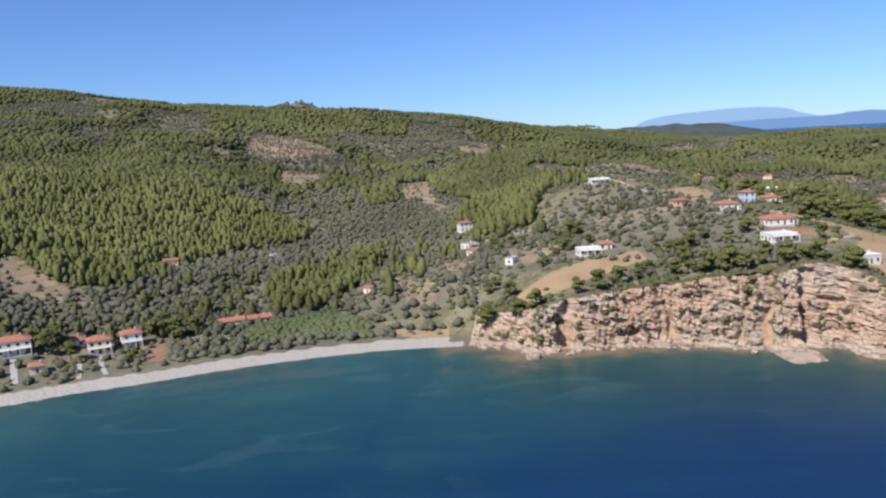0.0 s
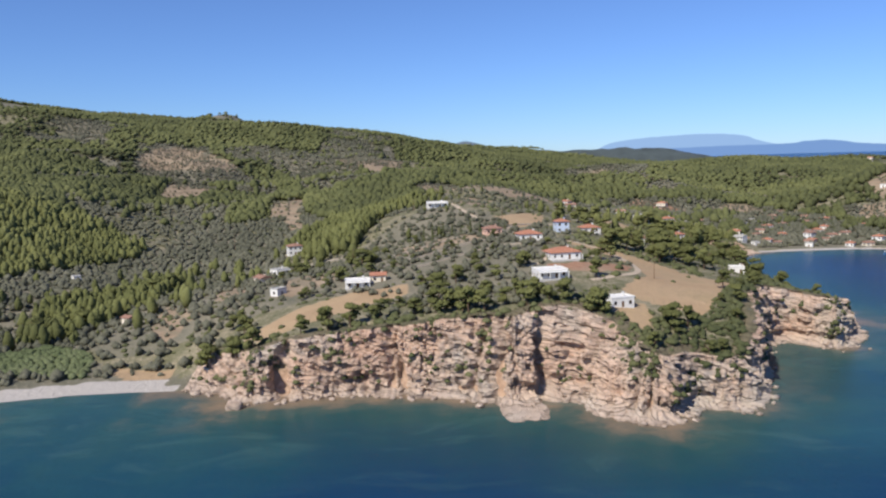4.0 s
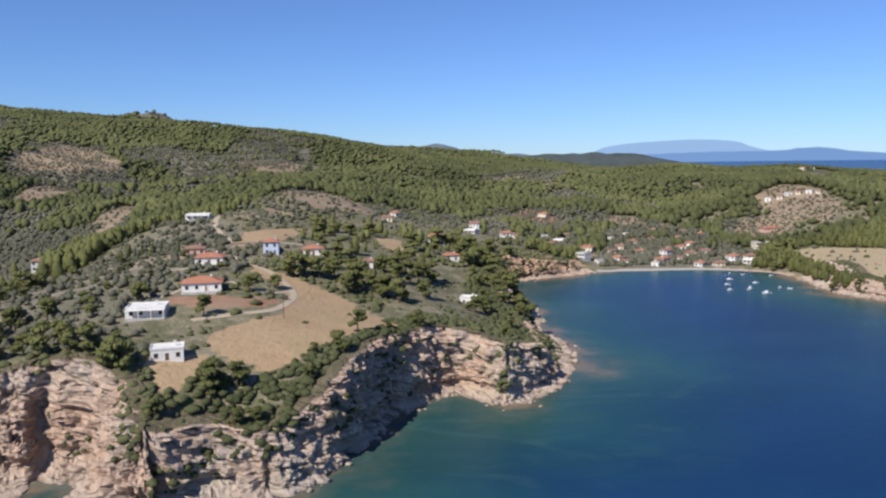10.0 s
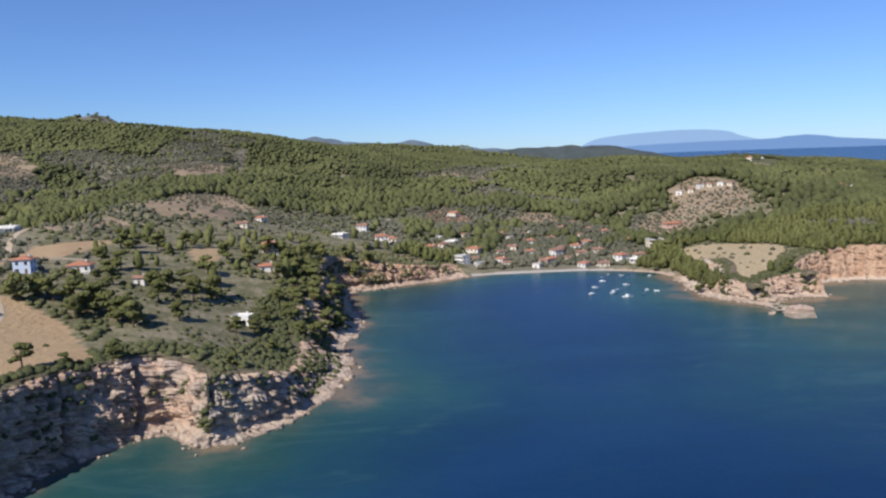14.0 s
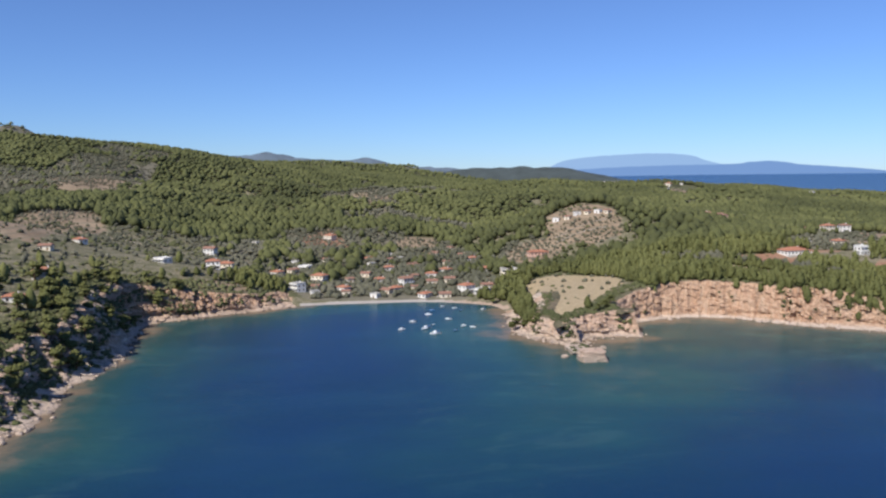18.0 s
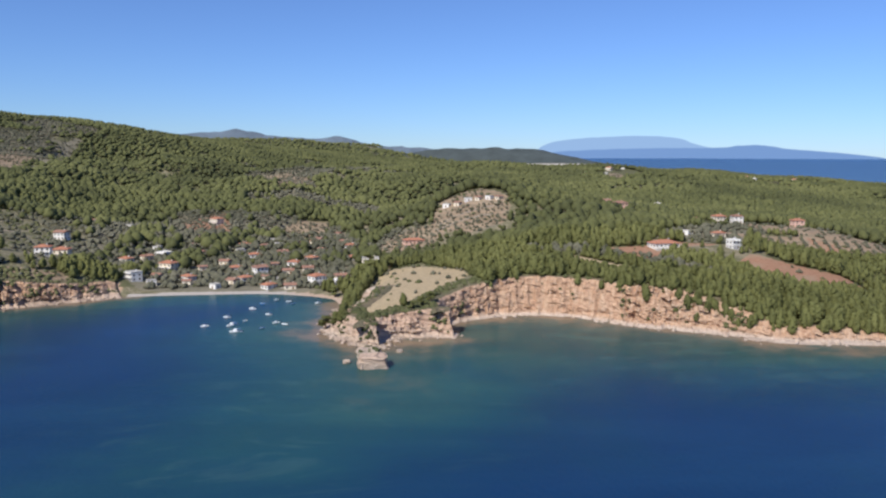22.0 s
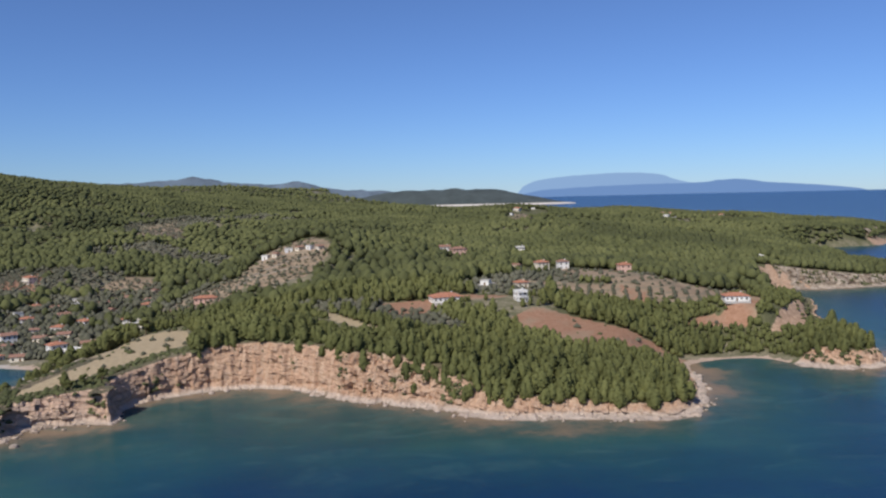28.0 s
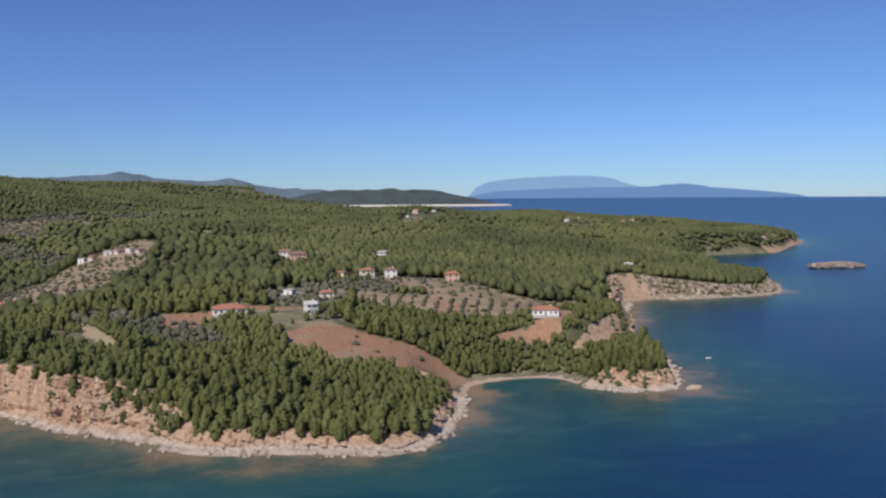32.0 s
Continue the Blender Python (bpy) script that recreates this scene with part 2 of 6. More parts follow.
def rough_land(x, y):
    near = lattice(NEAR_LAND, NEAR_X, NEAR_Y, NEAR_STEP, x, y)
    far = lattice(FAR_LAND, FAR_X, FAR_Y, FAR_STEP, x, y)
    w = ease(-600, -380, x) * (1 - ease(1260, 1500, x)) * (1 - ease(1080, 1400, y))
    z = near * w + far * (1 - w)
    for cx, cy, up, r in RISES:
        z = z + up * np.exp(-((x - cx) ** 2 + (y - cy) ** 2) / r**2)
    rough = ease(900, 1700, y) + 0.35 * ease(-100, -400, x)
    z = z + (2.2 + 9 * rough) * fbm(x, y, 230, 4, 3) - 20 * rough * (np.abs(fbm(x, y, 420, 3, 8)) - 0.22) + 0.5 * fbm(x, y, 24, 3, 4)
    for ax, ay, bx, by, up in BLUFFS:
        long_ = math.hypot(bx - ax, by - ay)
        along_ = ((x - ax) * (bx - ax) + (y - ay) * (by - ay)) / long_
        off = ((y - ay) * (bx - ax) - (x - ax) * (by - ay)) / long_
        z = z + up * ease(0, 7, off) * (1 - ease(22, 55, off)) * ease(-6, 6, along_) * (1 - ease(long_ - 4, long_ + 8, along_))
    folds = ease(780, 1000, y) * (1 - ease(1450, 1750, y)) * (1 - ease(500, 800, x))
    return z + folds * 52 * (0.2 - np.abs(fbm(x, y, 300, 3, 19)))


# known spots of the ground: x, y, z; the land is bent smoothly to meet them
SPOTS = [(6, 430, 20), (70, 364, 27.5), (-33, 809, 39), (-93, 340, 5), (-113, 491, 12.5), (-49, 607, 13), (110, 556, 51.5), (-282, 1220, 95), (-199, 1088, 56), (-188, 506, 16), (106, 1141, 67), (177, 443, 43), (154, 412, 42), (158, 361, 37),
         (262, 451, 22), (145, 707, 60), (625, 850, 47), (793, 912, 37), (20, 1240, 82), (436, 1226, 55), (227, 635, 40), (327, 676, 21), (575, 768, 19), (709, 1631, 69), (294, 644, 26), (740, 645, 28), (805, 759, 36), (427, 883, 13),
         (776, 626, 27), (823, 749, 36.5), (872, 700, 34), (914, 636, 25), (961, 1436, 60), (650, 920, 56), (640, 590, 23), (604, 586, 20), (-6, 322, 3.0), (9, 328, 8)]
_spot = np.array(SPOTS, float)
BEND = np.where(_spot[:, 1] > 1000, 130.0, np.where(_spot[:, 1] > 560, 62.0, 36.0))
_near = np.exp(-((_spot[:, None, 0] - _spot[None, :, 0]) ** 2 + (_spot[:, None, 1] - _spot[None, :, 1]) ** 2) / BEND[None] ** 2)
_lift = np.linalg.solve(_near + 0.08 * np.eye(len(_spot)), _spot[:, 2] - rough_land(_spot[:, 0], _spot[:, 1]))


def inland(x, y):
    z = rough_land(x, y)
    for (cx, cy, _), r, up in zip(SPOTS, BEND, _lift):
        z = z + up * np.exp(-((x - cx) ** 2 + (y - cy) ** 2) / r**2)
    return np.maximum(z, 0.6)


def to_coast(x, y):
    """Signed distance to the coast (inland: plus), and the index of the nearest coast sample."""
    x, y = np.asarray(x, np.float32), np.asarray(y, np.float32)
    far_from, index = np.empty(len(x), np.float32), np.empty(len(x), int)
    cx, cy = coast_xy.T.astype(np.float32)
    for a in range(0, len(x), 4000):
        d = (x[a:a + 4000, None] - cx[None]) ** 2 + (y[a:a + 4000, None] - cy[None]) ** 2
        index[a:a + 4000] = d.argmin(1)
        far_from[a:a + 4000] = np.sqrt(d.min(1))
    inside = np.zeros(len(x), bool)
    px, py = land_edge.T
    for ax, ay, bx, by in zip(px, py, np.roll(px, -1), np.roll(py, -1)):
        if ay != by:
            inside ^= ((ay > y) != (by > y)) & (x < (bx - ax) * (y - ay) / (by - ay) + ax)
    return np.where(inside, far_from, -far_from).astype(float), index


def rise(d, run):
    """How far up the land is, 0 to 1, at a distance from the water."""
    steep = np.clip((26 - run) / 14, 0, 1)
    u = np.clip(d / run, 0, 1)
    soft = u * u * (3 - 2 * u)
    wall = np.where(u < 0.32, 0.2 * u, 0.064 + 0.86 * np.clip((u - 0.32) / 0.5, 0, 1) ** 0.9 + 0.076 * ease(0.78, 1.0, u))
    return steep * wall + (1 - steep) * soft


def ground(x, y):
    """Height, signed distance to the coast, run."""
    d, k = to_coast(x, y)
    run = coast_run[k]
    z = inland(x, y) * rise(d, run)
    beach = (run > 26) & (d > 0)
    z = np.where(beach, np.maximum(z, np.minimum(d * 0.13, 2.0)), z)
    return np.where(d > 0, z, np.maximum(-9, d * 0.16)), d, run


def spaced(low, high, fine, ends, most):
    """An axis: steps of fine between low and high, widening to both ends."""
    out, step = list(np.arange(low, high, fine)), fine
    while out[-1] < ends[1]:
        step = min(step * 1.045, most)
        out.append(out[-1] + step)
    step = fine
    while out[0] > ends[0]:
        step = min(step * 1.06, most)
        out.insert(0, out[0] - step)
    return np.array(out)


axis_x, axis_y = spaced(-180, 1000, 3.0, (-4800, 4900), 160), spaced(252, 700, 3.0, (-3200, 4950), 120)
grid_x, grid_y = (g.ravel() for g in np.meshgrid(axis_x, axis_y))
grid_z, grid_d, grid_run = ground(grid_x, grid_y)


def on_grid(values, x, y):
    v = values.reshape(len(axis_y), len(axis_x))
    i = np.clip(np.searchsorted(axis_x, x) - 1, 0, len(axis_x) - 2)
    j = np.clip(np.searchsorted(axis_y, y) - 1, 0, len(axis_y) - 2)
    a, b = (x - axis_x[i]) / (axis_x[i + 1] - axis_x[i]), (y - axis_y[j]) / (axis_y[j + 1] - axis_y[j])
    return (v[j, i] * (1 - a) + v[j, i + 1] * a) * (1 - b) + (v[j + 1, i] * (1 - a) + v[j + 1, i + 1] * a) * b


def height(x, y):
    return float(on_grid(grid_z, np.array([x]), np.array([y]))[0])

# ---- materials ----
def material(name):
    m = bpy.data.materials.new(name)
    return m, nodes_of(m)


def finish(tree, colour, rough=0.9, bump=None, bump_strength=0.5, bump_distance=0.5, **more):
    inputs = {"Base Color": colour if isinstance(colour, bpy.types.NodeSocket) else (*colour, 1), "Roughness": rough, "Specular IOR Level": 0.3}
    inputs.update({key.replace("_", " "): value for key, value in more.items()})
    if bump is not None:
        inputs["Normal"] = node(tree, "ShaderNodeBump", {"Height": bump, "Strength": bump_strength, "Distance": bump_distance}).outputs[0]
    shader = node(tree, "ShaderNodeBsdfPrincipled", inputs)
    node(tree, "ShaderNodeOutputMaterial", {"Surface": shader.outputs[0]})


def place_of(tree):
    return node(tree, "ShaderNodeNewGeometry").outputs["Position"]


def cover(tree, name):
    return node(tree, "ShaderNodeAttribute", attribute_name=name).outputs


def ground_material():
    m, t = material("earth_and_scrub")
    p = place_of(t)
    a = node(t, "ShaderNodeSeparateColor", {0: cover(t, "cover")[0]}).outputs
    b = node(t, "ShaderNodeSeparateColor", {0: cover(t, "cover_more")[0]}).outputs
    e = node(t, "ShaderNodeSeparateColor", {0: cover(t, "cover_last")[0]}).outputs
    coarse, fine = noise_of(t, p, 0.045, 5, 0.6), noise_of(t, p, 0.45, 5, 0.65)
    dots = noise_of(t, p, 0.9, 3, 0.6)
    ragged = maths(t, "MULTIPLY", maths(t, "SUBTRACT", fine, 0.5), 0.9)

    def mask(socket, hard=3.0):
        v = maths(t, "ADD", maths(t, "MULTIPLY", maths(t, "SUBTRACT", maths(t, "ADD", socket, ragged), 0.5), hard), 0.5)
        return node(t, "ShaderNodeClamp", {0: v}).outputs[0]

    scrub = ramp(t, coarse, [(0.3, (0.118, 0.116, 0.064)), (0.5, (0.172, 0.158, 0.092)), (0.7, (0.245, 0.212, 0.135))])
    scrub = blend(t, ramp(t, dots, [(0.42, 0.0), (0.6, 1.0)]), scrub, (0.285, 0.24, 0.165))
    scrub = blend(t, ramp(t, noise_of(t, p, 0.11, 4, 0.65), [(0.42, 0.0), (0.58, 0.75)]), scrub, (0.098, 0.102, 0.048))
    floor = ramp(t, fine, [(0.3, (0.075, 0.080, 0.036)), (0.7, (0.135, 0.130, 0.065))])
    dry = ramp(t, coarse, [(0.3, (0.33, 0.225, 0.13)), (0.55, (0.40, 0.28, 0.165)), (0.75, (0.32, 0.24, 0.13))])
    dry = blend(t, ramp(t, fine, [(0.55, 0.0), (0.75, 0.7)]), dry, (0.24, 0.19, 0.10))
    spit = node(t, "ShaderNodeMapRange", {0: node(t, "ShaderNodeSeparateXYZ", {0: p}).outputs[0], 1: 480.0, 2: 500.0}).outputs[0]
    dry = blend(t, spit, dry, ramp(t, fine, [(0.3, (0.30, 0.235, 0.14)), (0.6, (0.44, 0.345, 0.215))]))
    red = ramp(t, fine, [(0.3, (0.25, 0.13, 0.075)), (0.7, (0.37, 0.215, 0.14))])
    red = blend(t, ramp(t, coarse, [(0.48, 0.0), (0.60, 0.7)]), red, (0.30, 0.225, 0.15))
    pebble = ramp(t, noise_of(t, p, 1.6, 4, 0.7), [(0.3, (0.33, 0.295, 0.26)), (0.7, (0.50, 0.46, 0.415))])
    pebble = blend(t, spit, pebble, ramp(t, fine, [(0.3, (0.36, 0.26, 0.19)), (0.7, (0.50, 0.385, 0.295))]))
    rock = ramp(t, fine, [(0.3, (0.27, 0.17, 0.11)), (0.7, (0.50, 0.35, 0.245))])
    grove = ramp(t, coarse, [(0.3, (0.125, 0.12, 0.082)), (0.7, (0.22, 0.195, 0.14))])
    grove = blend(t, ramp(t, dots, [(0.58, 0.0), (0.72, 0.6)]), grove, (0.38, 0.30, 0.215))
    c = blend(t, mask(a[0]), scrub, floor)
    c = blend(t, mask(b[0]), c, grove)
    # terraces: bands that follow the slope
    height_ = node(t, "ShaderNodeSeparateXYZ", {0: p}).outputs[2]
    steps = node(t, "ShaderNodeMath", {0: maths(t, "ADD", maths(t, "MULTIPLY", height_, 2.2), maths(t, "MULTIPLY", fine, 3.0))}, operation="SINE").outputs[0]
    bare = ramp(t, coarse, [(0.3, (0.21, 0.155, 0.10)), (0.5, (0.285, 0.21, 0.14)), (0.7, (0.36, 0.28, 0.19))])
    bare = blend(t, ramp(t, steps, [(0.35, 0.0), (0.9, 0.6)]), bare, (0.19, 0.165, 0.11))
    c = blend(t, mask(e[0]), c, bare)
    c = blend(t, mask(a[1]), c, dry)
    c = blend(t, mask(a[2]), c, red)
    c = blend(t, mask(b[2], 4.0), c, rock)
    c = blend(t, mask(b[1], 5.0), c, pebble)
    finish(t, c, 0.95, fine, 0.7, 1.2)
    return m


def cliff_material():
    m, t = material("layered_cliff_rock")
    p = place_of(t)
    sep = node(t, "ShaderNodeSeparateXYZ", {0: p})
    z = sep.outputs[2]
    warp = noise_of(t, p, 0.06, 3, 0.5)
    tilt = maths(t, "MULTIPLY", sep.outputs[0], 0.20)
    level = maths(t, "ADD", maths(t, "ADD", z, tilt), maths(t, "MULTIPLY", warp, 9.0))
    flat = node(t, "ShaderNodeCombineXYZ", {0: maths(t, "MULTIPLY", sep.outputs[0], 0.05), 1: maths(t, "MULTIPLY", sep.outputs[1], 0.05), 2: level}).outputs[0]
    beds = noise_of(t, flat, 0.9, 5, 0.65)
    fine = noise_of(t, p, 0.8, 6, 0.7)
    big = noise_of(t, p, 0.035, 4, 0.6)
    warm = ramp(t, big, [(0.35, (0.61, 0.405, 0.29)), (0.5, (0.64, 0.465, 0.35)), (0.66, (0.565, 0.485, 0.40))])
    c = blend(t, ramp(t, beds, [(0.34, 0.5), (0.47, 0.0)]), warm, (0.31, 0.215, 0.15))
    c = blend(t, ramp(t, fine, [(0.50, 0.0), (0.72, 0.75)]), c, (0.68, 0.545, 0.425))
    east = node(t, "ShaderNodeMapRange", {0: sep.outputs[0], 1: 560.0, 2: 600.0}).outputs[0]
    streak = noise_of(t, node(t, "ShaderNodeVectorMath", {0: p, 1: (0.45, 0.45, 0.06)}, operation="MULTIPLY").outputs[0], 1.0, 4, 0.65)
    clay = ramp(t, streak, [(0.32, (0.42, 0.24, 0.145)), (0.5, (0.56, 0.355, 0.23)), (0.68, (0.63, 0.455, 0.32))])
    c = blend(t, maths(t, "MULTIPLY", east, 0.82), c, clay)
    bay = maths(t, "MULTIPLY", node(t, "ShaderNodeMapRange", {0: sep.outputs[1], 1: 590.0, 2: 612.0}).outputs[0], node(t, "ShaderNodeMapRange", {0: sep.outputs[0], 1: 420.0, 2: 400.0}).outputs[0])
    c = blend(t, maths(t, "MULTIPLY", bay, 0.8), c, clay)
    far_east = node(t, "ShaderNodeMapRange", {0: sep.outputs[0], 1: 990.0, 2: 1090.0}).outputs[0]
    c = blend(t, maths(t, "MULTIPLY", far_east, 0.8), c, ramp(t, noise_of(t, p, 0.16, 6, 0.72), [(0.40, (0.10, 0.085, 0.065)), (0.60, (0.46, 0.41, 0.34))]))
    pale = node(t, "ShaderNodeMapRange", {0: maths(t, "ADD", maths(t, "ADD", z, maths(t, "MULTIPLY", east, 3.0)), maths(t, "MULTIPLY", fine, 5.0)), 1: 8.5, 2: 3.5}).outputs[0]
    c = blend(t, maths(t, "MULTIPLY", pale, maths(t, "SUBTRACT", 0.55, maths(t, "MULTIPLY", far_east, 0.4))), c, (0.58, 0.49, 0.40))
    foot = node(t, "ShaderNodeMapRange", {0: maths(t, "ADD", z, maths(t, "MULTIPLY", beds, 2.4)), 1: 3.2, 2: 2.0}).outputs[0]
    c = blend(t, maths(t, "MULTIPLY", foot, maths(t, "MULTIPLY", east, maths(t, "SUBTRACT", 0.6, maths(t, "MULTIPLY", far_east, 0.45)))), c, (0.66, 0.58, 0.50))
    bush = ramp(t, noise_of(t, p, 0.35, 4, 0.6), [(0.60, 0.0), (0.68, 0.4)])
    c = blend(t, maths(t, "MULTIPLY", bush, east), c, (0.24, 0.155, 0.095))
    wet = node(t, "ShaderNodeMapRange", {0: maths(t, "ADD", z, maths(t, "MULTIPLY", fine, 1.2)), 1: 1.2, 2: 0.5}).outputs[0]
    c = blend(t, maths(t, "MULTIPLY", wet, 0.55), c, (0.20, 0.135, 0.085))
    green = ramp(t, noise_of(t, p, 0.12, 5, 0.65), [(0.63, 0.0), (0.72, 0.6)])
    c = blend(t, green, c, (0.105, 0.10, 0.05))
    turf = maths(t, "ADD", cover(t, "turf")[2], maths(t, "MULTIPLY", maths(t, "SUBTRACT", fine, 0.5), 0.8))
    turf = node(t, "ShaderNodeMapRange", {0: turf, 1: 0.4, 2: 0.65}).outputs[0]
    c = blend(t, turf, c, ramp(t, big, [(0.4, (0.135, 0.125, 0.07)), (0.6, (0.22, 0.18, 0.11))]))
    h = maths(t, "ADD", maths(t, "MULTIPLY", beds, 0.8), fine)
    cracks = node(t, "ShaderNodeTexVoronoi", {"Vector": flat, "Scale": 0.55, "Randomness": 1.0}, feature="DISTANCE_TO_EDGE").outputs[0]
    gap = maths(t, "MULTIPLY", ramp(t, cracks, [(0.0, 0.45), (0.05, 0.0)]), maths(t, "SUBTRACT", 1.0, maths(t, "MULTIPLY", east, 0.85)))
    c = blend(t, gap, c, (0.14, 0.095, 0.07))
    finish(t, c, 0.93, maths(t, "SUBTRACT", h, gap), 1.0, 1.4)
    return m


def sea_material():
    m, t = material("sea_water")
    p = place_of(t)
    depth = cover(t, "offshore")[2]
    big, mid = noise_of(t, p, 0.016, 5, 0.6), noise_of(t, p, 0.06, 5, 0.65)
    patchy = maths(t, "ADD", depth, maths(t, "MULTIPLY", maths(t, "SUBTRACT", big, 0.5), 0.55))
    patchy = maths(t, "ADD", patchy, maths(t, "MULTIPLY", maths(t, "SUBTRACT", mid, 0.5), 0.28))
    c = ramp(t, patchy, [(0.0, (0.21, 0.155, 0.105)), (0.055, (0.14, 0.122, 0.09)), (0.105, (0.055, 0.088, 0.076)), (0.19, (0.022, 0.072, 0.072)), (0.42, (0.0125, 0.057, 0.077)), (0.75, (0.008, 0.0385, 0.083)), (1.0, (0.007, 0.034, 0.095))])
    drift = noise_of(t, node(t, "ShaderNodeVectorMath", {0: p, 1: (0.0045, 0.013, 0.0)}, operation="MULTIPLY").outputs[0], 1.0, 5, 0.62, 0.8)
    c = blend(t, 1.0, c, ramp(t, drift, [(0.30, (0.80, 0.84, 0.88)), (0.5, (1.0, 1.0, 1.0)), (0.70, (1.35, 1.26, 1.15))]), "MULTIPLY")
    wisps = noise_of(t, node(t, "ShaderNodeVectorMath", {0: p, 1: (0.020, 0.045, 0.0)}, operation="MULTIPLY").outputs[0], 1.0, 6, 0.62, 1.6)
    pale = maths(t, "MULTIPLY", ramp(t, wisps, [(0.54, 0.0), (0.68, 1.0)]), maths(t, "SUBTRACT", 0.42, maths(t, "MULTIPLY", depth, 0.42)))
    c = blend(t, pale, c, (0.065, 0.135, 0.125))
    swell = noise_of(t, p, 0.35, 3, 0.6)
    chop = noise_of(t, p, 1.8, 3, 0.6)
    h = maths(t, "ADD", swell, maths(t, "MULTIPLY", chop, 0.4))
    finish(t, c, 0.25, h, 0.30, 0.6, IOR=1.333, Specular_IOR_Level=0.12)
    return m


def foliage_material(name, low, mid, high, per="island"):
    m, t = material(name)
    if per == "island":
        r = node(t, "ShaderNodeNewGeometry").outputs["Random Per Island"]
    else:
        r = node(t, "ShaderNodeObjectInfo").outputs["Random"]
    p = place_of(t)
    fine = noise_of(t, p, 2.2, 4, 0.7)
    stand = maths(t, "ADD", maths(t, "MULTIPLY", noise_of(t, p, 0.012, 4, 0.6), 0.6), maths(t, "MULTIPLY", noise_of(t, p, 0.0045, 3, 0.5), 0.4))
    v = maths(t, "ADD", maths(t, "MULTIPLY", r, 0.28), maths(t, "ADD", maths(t, "MULTIPLY", stand, 2.2), -0.78))
    c = ramp(t, v, [(0.2, low), (0.5, mid), (0.8, high)])
    c = blend(t, ramp(t, fine, [(0.30, 0.28), (0.52, 0.0)]), c, tuple(0.6 * k for k in low))
    finish(t, c, 0.85, fine, 0.7, 0.8, Specular_IOR_Level=0.15)
    return m



def plain(name, colour, rough=0.8, grain=1.5, vary=0.25, metal=0.0, bump=0.25):
    """Paint, plaster, wood or metal with a little wear."""
    m, t = material(name)
    where = node(t, "ShaderNodeTexCoord").outputs["Object"]
    n = noise_of(t, where, grain, 5, 0.65)
    stain = noise_of(t, where, grain * 0.25, 4, 0.6)
    c = ramp(t, maths(t, "ADD", maths(t, "MULTIPLY", n, 0.5), maths(t, "MULTIPLY", stain, 0.5)),
             [(0.3, tuple(k * (1 - vary) for k in colour)), (0.6, colour), (0.8, tuple(min(1, k * (1 + vary * 0.4)) for k in colour))])
    finish(t, c, rough, n, bump, 0.05, Metallic=metal)
    return m


def tile_material(name, colour):
    m, t = material(name)
    where = node(t, "ShaderNodeTexCoord").outputs["Object"]
    rows = node(t, "ShaderNodeTexWave", {"Vector": where, "Scale": 1.1, "Distortion": 0.6, "Detail": 2.0}, wave_type="BANDS", bands_direction="X").outputs[1]
    n = noise_of(t, where, 2.5, 5, 0.7)
    c = ramp(t, n, [(0.3, tuple(k * 0.6 for k in colour)), (0.55, colour), (0.8, tuple(min(1, k * 1.35) for k in colour))])
    finish(t, c, 0.85, maths(t, "ADD", rows, maths(t, "MULTIPLY", n, 0.5)), 0.8, 0.08)
    return m


def glass_material():
    m, t = material("window_glass")
    finish(t, (0.02, 0.03, 0.04), 0.06, Specular_IOR_Level=0.6)
    return m


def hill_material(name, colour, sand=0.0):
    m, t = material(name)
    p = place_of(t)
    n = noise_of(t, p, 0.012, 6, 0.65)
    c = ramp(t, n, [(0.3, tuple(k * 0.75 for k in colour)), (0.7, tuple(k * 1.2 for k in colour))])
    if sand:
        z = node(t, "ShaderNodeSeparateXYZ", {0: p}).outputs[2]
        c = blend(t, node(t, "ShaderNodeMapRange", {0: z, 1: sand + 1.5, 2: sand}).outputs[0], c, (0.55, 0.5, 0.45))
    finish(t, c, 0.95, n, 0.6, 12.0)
    return m


GROUND, CLIFF, SEA = ground_material(), cliff_material(), sea_material()
PINE = foliage_material("pine_needles", (0.071, 0.078, 0.033), (0.108, 0.116, 0.045), (0.152, 0.158, 0.062))
PINE_NEAR = foliage_material("near_pine_needles", (0.096, 0.103, 0.037), (0.138, 0.145, 0.051), (0.187, 0.191, 0.070))
OLIVE = foliage_material("olive_leaves", (0.093, 0.094, 0.064), (0.133, 0.131, 0.091), (0.181, 0.174, 0.126))
MAQUIS = foliage_material("scrub_leaves", (0.074, 0.083, 0.036), (0.115, 0.122, 0.054), (0.161, 0.160, 0.077))
REEDS = foliage_material("reed_leaves", (0.090, 0.112, 0.050), (0.130, 0.152, 0.072), (0.165, 0.182, 0.095))
BARK = plain("pine_bark", (0.13, 0.085, 0.055), 0.95, 3.0, 0.4)
WHITE = plain("white_plaster", (0.74, 0.72, 0.68), 0.85, 0.8, 0.2)
CREAM = plain("cream_plaster", (0.74, 0.66, 0.53), 0.85, 0.8, 0.16)
PINK = plain("pink_plaster", (0.66, 0.43, 0.34), 0.85, 0.8, 0.16)
BLUISH = plain("pale_blue_plaster", (0.52, 0.59, 0.70), 0.85, 0.8, 0.14)
STONE = plain("field_stone", (0.42, 0.36, 0.29), 0.95, 2.5, 0.4, bump=0.6)
CONCRETE = plain("grey_concrete", (0.46, 0.44, 0.41), 0.9, 1.2, 0.25)
TILES = tile_material("orange_roof_tiles", (0.46, 0.205, 0.125))
OLD_TILES = tile_material("faded_roof_tiles", (0.34, 0.19, 0.135))
